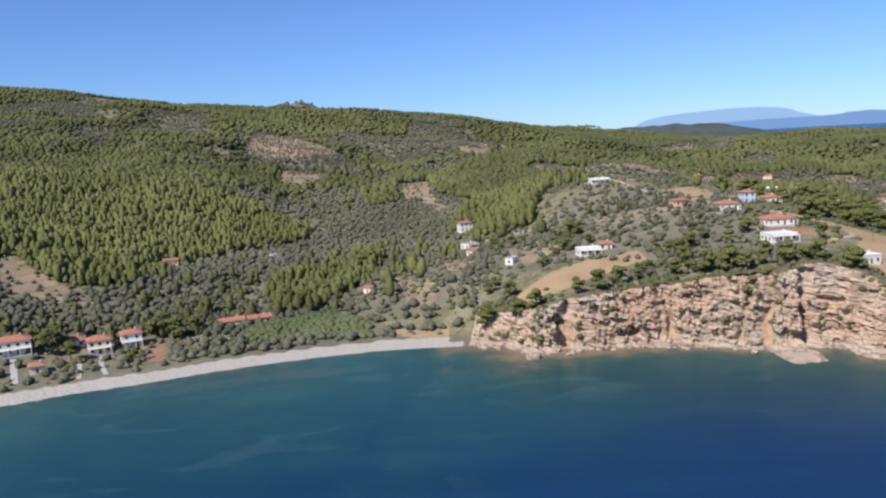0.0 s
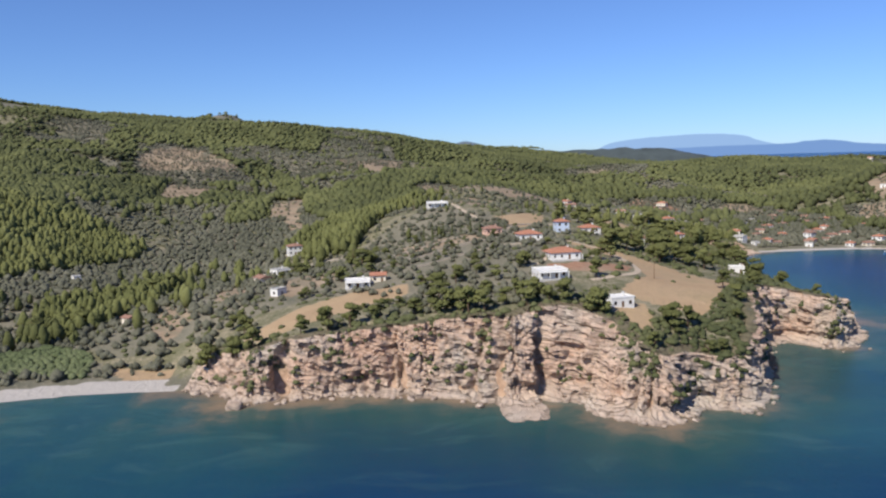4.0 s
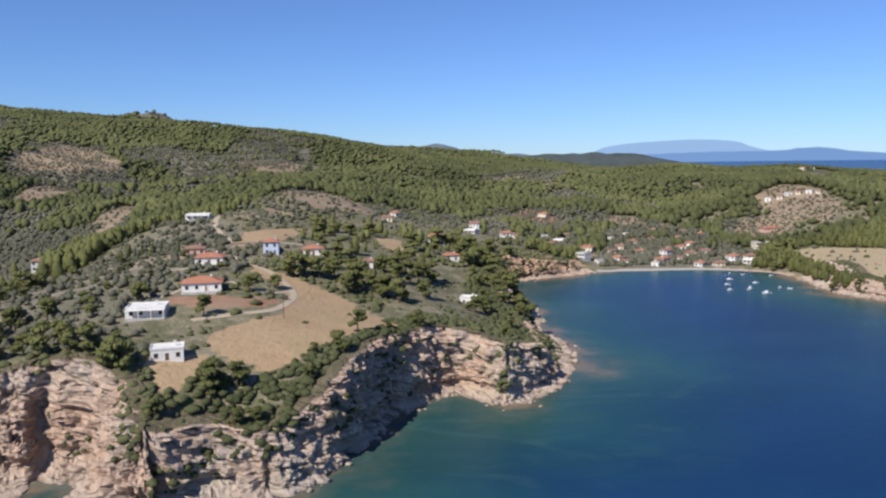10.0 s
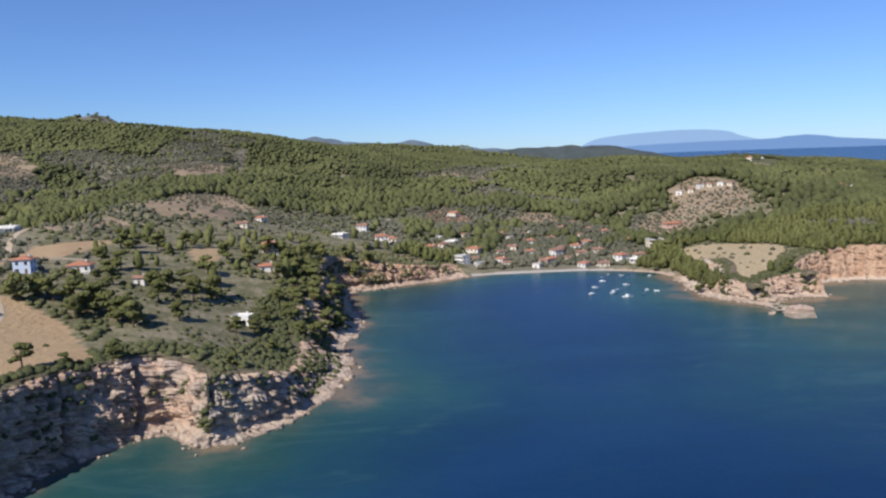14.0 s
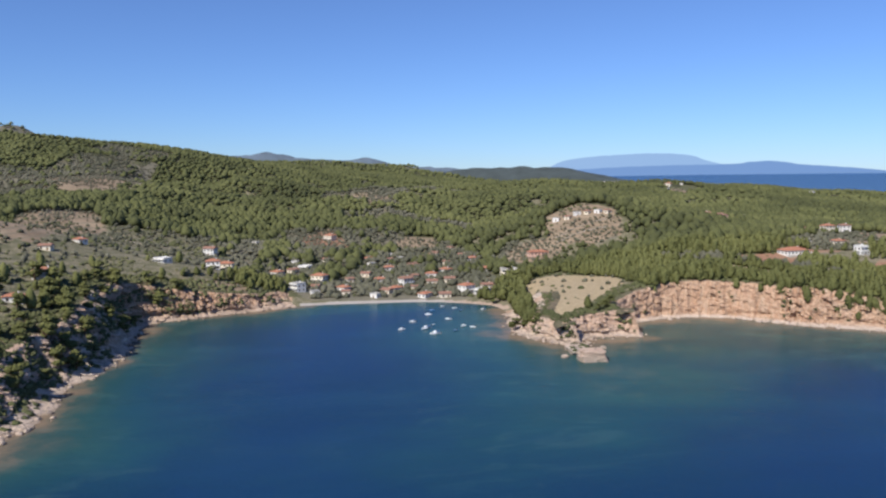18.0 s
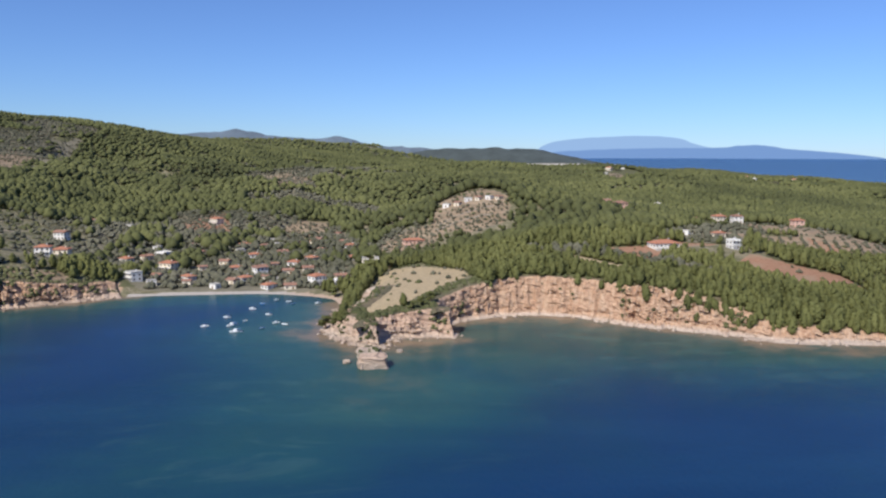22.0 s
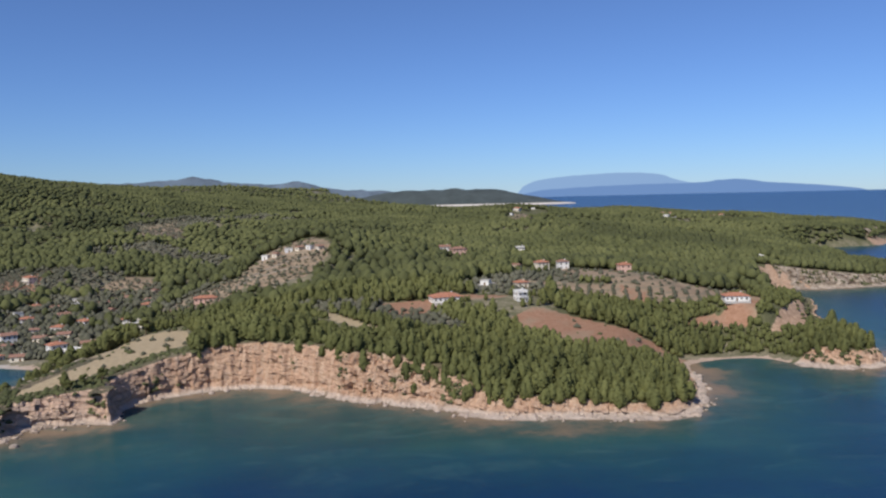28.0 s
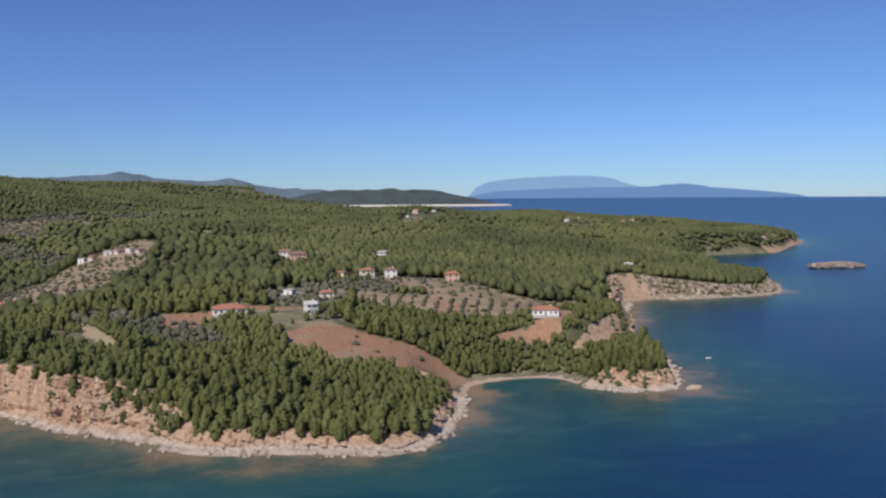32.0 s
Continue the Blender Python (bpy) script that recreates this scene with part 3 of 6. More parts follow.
WOOD = plain("brown_wood", (0.17, 0.095, 0.05), 0.7, 3.0, 0.35)
HULL = plain("white_boat_paint", (0.82, 0.83, 0.84), 0.35, 1.0, 0.06)
HULL_BLUE = plain("blue_boat_paint", (0.08, 0.20, 0.42), 0.4, 1.0, 0.1)
CANVAS = plain("blue_canvas", (0.10, 0.17, 0.30), 0.9, 2.0, 0.2)
METAL = plain("dark_engine_metal", (0.06, 0.06, 0.065), 0.45, 2.0, 0.2, 0.4)
TRACK = plain("pale_gravel_track", (0.47, 0.38, 0.28), 0.95, 0.5, 0.2)
GLASS = glass_material()
FAR_GREEN = hill_material("far_headland_scrub", (0.060, 0.075, 0.075), 47.0)
# the distant hills' haze is painted into their base colour as blue-grey
FAR_HAZED = hill_material("haze_tinted_hills", (0.115, 0.150, 0.190))

# ---- ground, sea, cliffs ----
def mesh_from(name, verts, faces, material_, smooth=True):
    """One mesh from arrays: vertices (n, 3) and faces (m, 3 or 4)."""
    me = bpy.data.meshes.new(name)
    verts, faces = np.asarray(verts, np.float32), np.asarray(faces, np.int32)
    m, k = faces.shape
    me.vertices.add(len(verts)), me.loops.add(m * k), me.polygons.add(m)
    me.vertices.foreach_set("co", verts.ravel())
    me.loops.foreach_set("vertex_index", faces.ravel())
    me.polygons.foreach_set("loop_start", np.arange(0, m * k, k, dtype=np.int32))
    me.polygons.foreach_set("use_smooth", np.full(m, smooth))
    me.update(calc_edges=True)
    me.materials.append(material_)
    return me


def sheet_faces(nx, ny):
    i, j = (g.ravel() for g in np.meshgrid(np.arange(nx - 1), np.arange(ny - 1)))
    a = j * nx + i
    return np.c_[a, a + 1, a + nx + 1, a + nx]


def set_colour(me, name, rgb):
    layer = me.attributes.new(name, "FLOAT_COLOR", "POINT")
    layer.data.foreach_set("color", np.c_[rgb, np.ones(len(rgb))].astype(np.float32).ravel())


def inside(poly, x, y):
    hit = np.zeros(np.shape(x), bool)
    p = np.array(poly, float)
    for (ax, ay), (bx, by) in zip(p, np.roll(p, -1, 0)):
        if ay != by:
            hit ^= ((ay > y) != (by > y)) & (x < (bx - ax) * (y - ay) / (by - ay) + ax)
    return hit

# what grows where, as outlines in plan
DRY_FIELDS, RED_FIELDS, GROVES, CLEARED, PINE_GROUPS, BARE = [], [], [], [], [], []
# single pines: x, y, height
PINES = []
PINES += [(14, 322, 12.6), (28, 312, 8.7), (52, 311, 8.8), (62, 310, 11.3), (70, 314, 10.3), (81, 315, 9.9), (94, 315, 8.1), (105, 310, 11.5), (113, 302, 12.5), (119, 301, 10.5), (127, 304, 7.7), (134, 300, 10.4), (142, 300, 7.5), (158, 292, 11.4), (184, 291, 11.7), (192, 280, 7.2), (217, 315, 8.2), (190, 294, 9.1), (157, 293, 12.2), (148, 300, 10.8), (138, 307, 9.3)]
PINES += [(169, 341, 9.3), (68, 427, 11.4), (179, 373, 8.8), (186, 383, 7.1), (190, 403, 13), (194, 408, 11.0), (201, 408, 12.1), (215, 405, 13), (219, 410, 13), (235, 394, 12.6), (202, 425, 10.1), (233, 446, 12.5), (244, 444, 13), (251, 454, 13), (238, 456, 12.0), (227, 447, 10.5), (212, 439, 10.4), (242, 356, 8.9), (221, 339, 9.6), (231, 345, 5), (268, 412, 9.8), (273, 423, 9.1), (276, 367, 6.0), (254, 519, 13)]
PINES += [(243, 516, 13), (257, 556, 13), (199, 509, 12.5), (206, 522, 11.5), (188, 520, 12.9), (217, 536, 11.8), (195, 474, 11.0), (206, 467, 11.2), (240, 487, 11.6), (266, 559, 12.1), (280, 517, 13), (289, 514, 13), (298, 508, 13), (275, 601, 13), (297, 618, 13), (304, 617, 13), (298, 477, 13), (302, 484, 11.3), (291, 486, 12.7), (312, 625, 13), (513, 551, 9.5), (518, 547, 8.0), (522, 541, 9.0), (567, 550, 7.2)]
PINES += [(562, 543, 6.7), (557, 539, 5.5), (539, 678, 13), (553, 689, 13), (538, 708, 13), (516, 640, 9), (519, 655, 10), (-127, 346, 13), (-137, 359, 13), (-138, 348, 12.8), (-120, 350, 11.3), (-174, 318, 13), (-183, 323, 11.3), (-174, 326, 12.6), (-162, 313, 10.8), (-89, 405, 13), (-77, 395, 13), (-71, 413, 13), (-68, 456, 13), (-56, 473, 13), (-133, 309, 7.7), (-50, 489, 13), (26, 314, 9.6), (35, 308, 10.6)]
PINES += [(291 + 7 * math.sin(k * 2.1), 430 + 8.5 * k, 9.5 + 3 * math.sin(k * 1.3)) for k in range(21)] + [(276 + 6 * math.sin(k * 1.7), 470 + 11 * k, 9 + 3 * math.sin(k * 2.3)) for k in range(13)]
DRY_FIELDS.append([(167, 416), (188, 405), (213, 390), (236, 354), (221, 338), (213, 322), (200, 302), (184, 305), (174, 319), (178, 333), (195, 353), (190, 383), (179, 396)])
DRY_FIELDS.append([(162, 304), (179, 307), (176, 286), (168, 289)])
DRY_FIELDS.append([(24, 326), (43, 349), (66, 360), (93, 364), (93, 348), (74, 337), (51, 323), (36, 317)])
DRY_FIELDS.append([(217, 536), (233, 549), (240, 509), (230, 505)])
DRY_FIELDS.append([(147, 513), (183, 545), (171, 478), (152, 461)])
SPIT_FIELD = [(535, 538), (554, 552), (572, 576), (596, 606), (597, 630), (584, 662), (569, 684), (550, 680), (538, 650), (534, 615), (528, 570)]
DRY_FIELDS.append(SPIT_FIELD)
GROVES.append([(539, 784), (561, 843), (585, 826), (596, 793), (588, 764), (560, 750)])
GROVES.append([(599, 819), (652, 788), (648, 766), (628, 757), (600, 789)])
DRY_FIELDS.append([(655, 666), (678, 622), (699, 582), (694, 579), (670, 618), (659, 642)])
RED_FIELDS.append([(152, 353), (172, 349), (188, 357), (190, 368), (170, 364), (152, 361)])
BARE.append([(-31, 424), (-5, 380), (-10, 352), (-23, 368)])
DRY_FIELDS.append([(-29, 341), (0, 334), (-3, 326), (-18, 326), (-26, 333)])
BARE.append([(-277, 465), (-260, 459), (-212, 421), (-189, 397), (-217, 400), (-246, 410)])
DRY_FIELDS.append([(-29, 341), (-20, 339), (-18, 330), (-26, 333)])
RED_FIELDS.append([(743, 667), (776, 658), (768, 650), (749, 651)])
RED_FIELDS.append([(903, 622), (926, 619), (932, 640), (906, 641)])
RED_FIELDS.append([(877, 626), (893, 633), (919, 621), (915, 613), (882, 621)])
RED_FIELDS.append([(857, 685), (871, 670), (864, 648), (851, 653)])
RED_FIELDS.append([(353, 966), (390, 1021), (416, 887), (375, 890)])
RED_FIELDS.append([(-147, 349), (-133, 342), (-121, 308), (-129, 309)])
GROVES.append([(-209, 416), (-174, 497), (-109, 628), (-106, 706), (-154, 838), (-90, 813), (-48, 709), (4, 643), (14, 514), (65, 516), (103, 551), (145, 527), (158, 418), (151, 333), (118, 312), (56, 363), (22, 356), (-26, 348), (-68, 375), (-85, 348), (-117, 325), (-203, 333), (-231, 383)])
GROVES.append([(-357, 1340), (-248, 1391), (-203, 1228), (-80, 1131), (-64, 882), (-173, 1032), (-295, 1131)])
GROVES.append([(-612, 1279), (-558, 1307), (-501, 1146), (-552, 1131)])
GROVES.append([(-70, 1543), (66, 1568), (76, 1366), (-63, 1343)])
GROVES.append([(504, 1899), (547, 1856), (351, 1191), (324, 1207)])
GROVES.append([(545, 1610), (579, 1529), (439, 1158), (400, 1170)])
VILLAGE_LAND = [(288, 711), (294, 753), (319, 786), (309, 894), (345, 1036), (404, 1008), (468, 953), (515, 914), (535, 832), (526, 689), (500, 659), (391, 669), (355, 707), (317, 684)]
GROVES.append(VILLAGE_LAND)
GROVES.append([(744, 684), (768, 709), (843, 738), (842, 699), (799, 674), (789, 656), (763, 666)])
GROVES.append([(674, 667), (697, 651), (729, 627), (739, 599), (754, 577), (716, 589), (681, 622)])
GROVES.append([(650, 692), (701, 660), (699, 632), (680, 629), (645, 669)])
GROVES.append([(417, 1384), (467, 1491), (475, 1188), (437, 1191)])
GROVES.append([(357, 1417), (446, 1406), (488, 1157), (438, 1163)])
GROVES.append([(403, 1355), (444, 1363), (468, 1176), (441, 1167)])
CLEARED.append([(174, 424), (212, 422), (217, 454), (259, 475), (308, 627), (317, 385), (223, 322)])
CLEARED.append([(159, 324), (185, 343), (212, 333), (207, 282), (164, 277)])
GROVES.append([(-87, 384), (-26, 338), (15, 322), (14, 314), (-75, 305), (-114, 294), (-169, 273), (-208, 341)])
CLEARED.append([(211, 552), (294, 731), (311, 636), (293, 472), (285, 386)])
CLEARED.append([(612, 675), (676, 618), (701, 573), (640, 625)])
PINE_GROUPS.append([(-552, 955), (-512, 1045), (-401, 1036), (-207, 719), (-118, 651), (-115, 623), (-175, 503), (-190, 430), (-231, 429), (-296, 500)])
PINE_GROUPS.append([(-78, 753), (-91, 829), (-59, 907), (-39, 762)])
PINE_GROUPS.append([(-22, 941), (42, 895), (191, 1328), (233, 1244), (125, 794), (57, 515), (27, 529), (3, 576), (26, 700), (-11, 785)])
PINE_GROUPS.append([(-108, 449), (-72, 487), (-58, 530), (-44, 506), (-46, 443), (-63, 397), (-71, 378), (-92, 392)])
PINE_GROUPS.append([(172, 429), (199, 433), (225, 428), (237, 404), (227, 396), (210, 397), (185, 401)])
PINE_GROUPS.append([(221, 456), (241, 486), (266, 452), (257, 425), (236, 429)])
PINE_GROUPS.append([(233, 549), (255, 583), (307, 662), (316, 628), (305, 603), (295, 454), (285, 503), (255, 499)])
PINE_GROUPS.append([(164, 578), (208, 645), (230, 547), (187, 510)])
PINE_GROUPS.append([(179, 546), (208, 679), (235, 500), (225, 406), (200, 404), (187, 421)])
PINE_GROUPS.append([(342, 726), (364, 744), (390, 675), (363, 647), (347, 648)])

# bare, terraced and ploughed ground between the groves
BARE += [[(-294, 1149), (-328, 1316), (-280, 1375), (-184, 1274), (-163, 1185), (-221, 1135)], [(-232, 1082), (-169, 1084), (-156, 1018), (-174, 951), (-206, 967)],
         [(-55, 873), (-21, 885), (-17, 790), (3, 685), (0, 661), (-22, 739), (-31, 781), (-38, 752)], [(112, 600), (140, 640), (165, 612), (140, 545)], [(110, 690), (150, 722), (205, 690), (202, 655), (175, 640), (150, 672)],
         [(-28, 1336), (59, 1417), (84, 1315), (-3, 1225)], [(94, 918), (144, 990), (203, 842), (214, 661), (191, 667), (150, 760)], [(-16, 1309), (54, 1338), (125, 1166), (56, 1116)],
         [(463, 937), (506, 951), (503, 887), (461, 894)], [(602, 850), (612, 885), (650, 895), (668, 850), (662, 805), (650, 770), (618, 757), (592, 798)],
         [(543, 767), (558, 806), (577, 823), (600, 809), (602, 774), (590, 751), (571, 748)], [(307, 647), (337, 661), (363, 672), (363, 660), (333, 641), (312, 637)],
         [(34, 422), (61, 415), (55, 388), (38, 374), (27, 382)], [(77, 445), (111, 430), (142, 437), (138, 456), (90, 466)], [(-8, 446), (14, 413), (16, 391), (-2, 397)],
         [(839, 755), (878, 759), (907, 705), (970, 708), (956, 681), (887, 662), (841, 696), (824, 704)], [(388, 1369), (451, 1343), (485, 1161), (439, 1137)], [(926, 1351), (978, 1443), (985, 1393), (929, 1274)]]
RED_FIELDS += [[(697, 660), (731, 657), (735, 636), (712, 625), (700, 631)], [(767, 609), (785, 626), (812, 614), (845, 597), (856, 583), (828, 548), (812, 572), (792, 568), (781, 588), (768, 590)]]
# the spit's open hill, the pine belt behind the eastern cove, the point beyond it
CLEARED.append([(505, 500), (592, 500), (600, 580), (592, 640), (575, 692), (545, 690), (530, 600), (515, 545)])
PINE_GROUPS.append([(795, 661), (812, 626), (838, 599), (853, 589), (880, 593), (913, 584), (925, 589), (906, 613), (876, 621), (855, 642), (825, 660)])
PINE_GROUPS.append([(905, 588), (926, 598), (944, 594), (956, 577), (936, 556), (918, 560)])
PINE_GROUPS.append([(725, 642), (741, 640), (763, 612), (768, 588), (752, 585), (738, 606), (724, 624)])
SPIT_TREES = [(505, 640), (512, 600), (512, 555), (526, 540), (530, 580), (534, 620), (540, 655), (552, 684), (545, 700), (515, 690)]
PINE_GROUPS.append(SPIT_TREES)
ROCK_SLOPES = [[(916, 604), (948, 598), (985, 642), (992, 680), (976, 655), (950, 634)], [(985, 712), (1012, 735), (1060, 812), (1073, 857), (1040, 820)]]
ORCHARD = [(792, 703), (830, 690), (853, 684), (906, 676), (962, 722), (975, 708), (944, 648), (898, 648), (851, 652), (825, 668)]
BARE.append(ORCHARD)


def zone(polys, x, y):
    m = np.zeros(np.shape(x), bool)
    for poly in polys:
        m |= inside(poly, x, y)
    return m


def wild_grove(x, y):
    """Groves and grazed patches among the hill woods."""
    return (fbm(x, y, 150, 3, 77) > np.where(x < 150, 0.24, 0.40)) & (y > 830) & (x < 1000) & ~((x > 560) & (y < 1050))


def pine_density(x, y):
    n = fbm(x, y, 130, 4, 21)
    west = (1 - ease(300, 380, x)) * (1 - ease(820, 960, y)) * ease(-330, -230, x)
    wild = np.clip(0.98 + 1.25 * n, 0, 1) * (1 - west) + west * np.clip(0.03 + 0.22 * n, 0, 1)
    open_land = zone(GROVES, x, y)
    open_land |= wild_grove(x, y)
    wild = np.where(open_land, np.clip(0.03 + 0.18 * n, 0, 0.3), wild)
    wild = np.where(zone(CLEARED, x, y), 0.02, wild)
    wild = np.where(zone(PINE_GROUPS, x, y), 0.95, wild)
    wild = np.where(zone(PINE_GROUPS[4:9], x, y), 0.05, wild)
    wild = np.where(zone(DRY_FIELDS + RED_FIELDS + BARE + ROCK_SLOPES, x, y), 0.0, wild)
    return wild


# where houses stand; nothing grows right by them
HOMES = [(168, 304), (150, 343), (161, 372), (153, 417), (138, 449), (175, 443), (193, 455), (112, 556), (69, 373), (78, 378), (13, 561), (267, 431), (220, 450), (-188, 317), (-169, 299), (-171, 333), (-156, 327), (-146, 337), (-108, 366), (-95, 368), (-185, 502), (736, 653), (780, 642), (913, 634), (776, 851), (791, 685), (822, 747), (839, 750), (879, 729), (540, 712), (576, 769)]
PLACES = {
    "cottage": [(230, 699), (225, 653), (264, 515), (15, 434), (361, 746), (372, 760), (414, 703), (446, 690), (472, 671), (519, 687), (483, 744), (495, 719), (526, 810), (431, 754), (496, 757), (471, 790), (450, 778), (481, 716), (453, 700), (486, 668), (434, 837), (521, 840)],
    "tall": [(258, 565), (327, 715), (303, 783), (321, 699), (395, 729), (461, 718), (503, 681), (395, 933), (766, 861), (1335, 1650), (979, 1469), (1291, 1583), (1439, 1670), (1491, 1734), (1471, 1665)],
    "flat": [(291, 680), (14, 493), (381, 776), (382, 687), (514, 675), (1208, 1560), (1320, 1600), (1230, 1431), (1099, 922), (860, 967)],
    "shed": [(-123, 531), (-43, 401), (32, 383), (288, 909), (394, 683), (502, 800), (463, 842), (452, 828), (454, 871), (396, 819), (371, 797), (493, 852), (325, 889), (515, 884), (436, 799), (416, 688), (437, 673), (418, 733), (613, 850), (622, 842), (632, 846), (641, 842), (650, 838), (658, 834), (769, 693),
             (806, 759), (791, 1056), (848, 931), (1087, 903), (1409, 1640), (1400, 1610), (1332, 1500), (1014, 1496), (1159, 1540), (958, 1422)],
}


def by_a_house(x, y, round_=7.5, front=11.0):
    m = np.zeros(np.shape(x), bool)
    for hx, hy in HOMES + [p for spots in PLACES.values() for p in spots]:
        m |= (np.abs(x - hx) < round_) & (y > hy - front) & (y < hy + round_)
    return m
ground_cover = np.zeros((len(grid_x), 3))
ground_more = np.zeros((len(grid_x), 3))
ground_last = np.zeros((len(grid_x), 3))
wood = pine_density(grid_x, grid_y)
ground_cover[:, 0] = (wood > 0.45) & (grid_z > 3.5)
ground_cover[:, 1] = zone(DRY_FIELDS, grid_x, grid_y)
ground_cover[:, 2] = zone(RED_FIELDS, grid_x, grid_y)
ground_last[:, 0] = zone(BARE, grid_x, grid_y)
ground_more[:, 0] = zone(GROVES, grid_x, grid_y) | wild_grove(grid_x, grid_y)
beach_wide = np.where(grid_x < 0, 11, np.where((grid_x > 380) & (grid_x < 525), 6, 4))
ground_more[:, 1] = (grid_run > 28) & (grid_d < beach_wide) & (grid_x < 1000)
ground_more[:, 2] = ((grid_run < 26) & (grid_d < np.where(grid_x > 1100, 0.4 * grid_run, grid_run + 1))) | zone(ROCK_SLOPES, grid_x, grid_y)

# behind a cliff's face the sheet lies back, so that the rock stands in front of it
set_back = (grid_run < 24) & (grid_d < grid_run + 4)
sheet_z = grid_z.copy()
sheet_z[set_back] = np.minimum(sheet_z[set_back], (inland(grid_x[set_back], grid_y[set_back]) * rise(grid_d[set_back] - 4, grid_run[set_back])) - 0.6)
sheet_z[set_back & (grid_d < 4)] = -3
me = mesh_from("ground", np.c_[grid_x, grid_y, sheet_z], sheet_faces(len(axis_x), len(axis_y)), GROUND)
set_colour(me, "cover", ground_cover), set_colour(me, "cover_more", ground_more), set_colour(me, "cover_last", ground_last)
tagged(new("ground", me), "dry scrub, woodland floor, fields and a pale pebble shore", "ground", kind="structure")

wx, wy = spaced(-200, 1020, 7.0, (-4900, 4950), 180), spaced(200, 720, 7.0, (-3300, 4950), 160)
sea_x, sea_y = (g.ravel() for g in np.meshgrid(wx, wy))
sea_d, sea_k = to_coast(sea_x, sea_y)
# drawn up far out, so that the sheet's rim lies at the horizon
sea_z = 62 * np.clip((np.hypot(sea_x - 400, sea_y - 150) - 2600) / 2300, 0, 1.15) ** 1.5
me = mesh_from("water", np.c_[sea_x, sea_y, sea_z], sheet_faces(len(wx), len(wy)), SEA)
layer = me.attributes.new("offshore", "FLOAT", "POINT")
shelf = np.interp(sea_x, [-100, 20, 140, 330, 420, 560], [190, 115, 80, 80, 95, 115])
SHOALS = [(560, 445, 50, 0.62), (500, 415, 60, 0.55), (470, 370, 50, 0.3), (235, 285, 30, 0.3), (325, 390, 35, 0.45), (520, 540, 45, 0.4), (-60, 245, 100, 0.45), (640, 510, 60, 0.5), (900, 530, 50, 0.15), (985, 545, 45, 0.3), (330, 600, 50, 0.3)]
deep = np.clip(-sea_d / shelf + 0.21 * (coast_run[sea_k] > 40), 0, 1)
for cx, cy, r, less in SHOALS:
    deep *= 1 - less * np.exp(-((sea_x - cx) ** 2 + (sea_y - cy) ** 2) / r**2)
layer.data.foreach_set("value", deep.astype(np.float32))
tagged(new("water", me), "deep blue sea turning green over shallows by the shore", "sea", kind="structure")


cliff_plants = []
# x, y, half width, depth
CLEFTS = [(47, 299, 2.4, 8.0), (87, 295, 1.3, 5.0), (122, 289, 2.0, 7.0), (138, 287, 1.8, 8.0), (179, 264, 2.4, 8.0), (205, 271, 1.8, 5.0), (166, 260, 1.4, 4.0)]


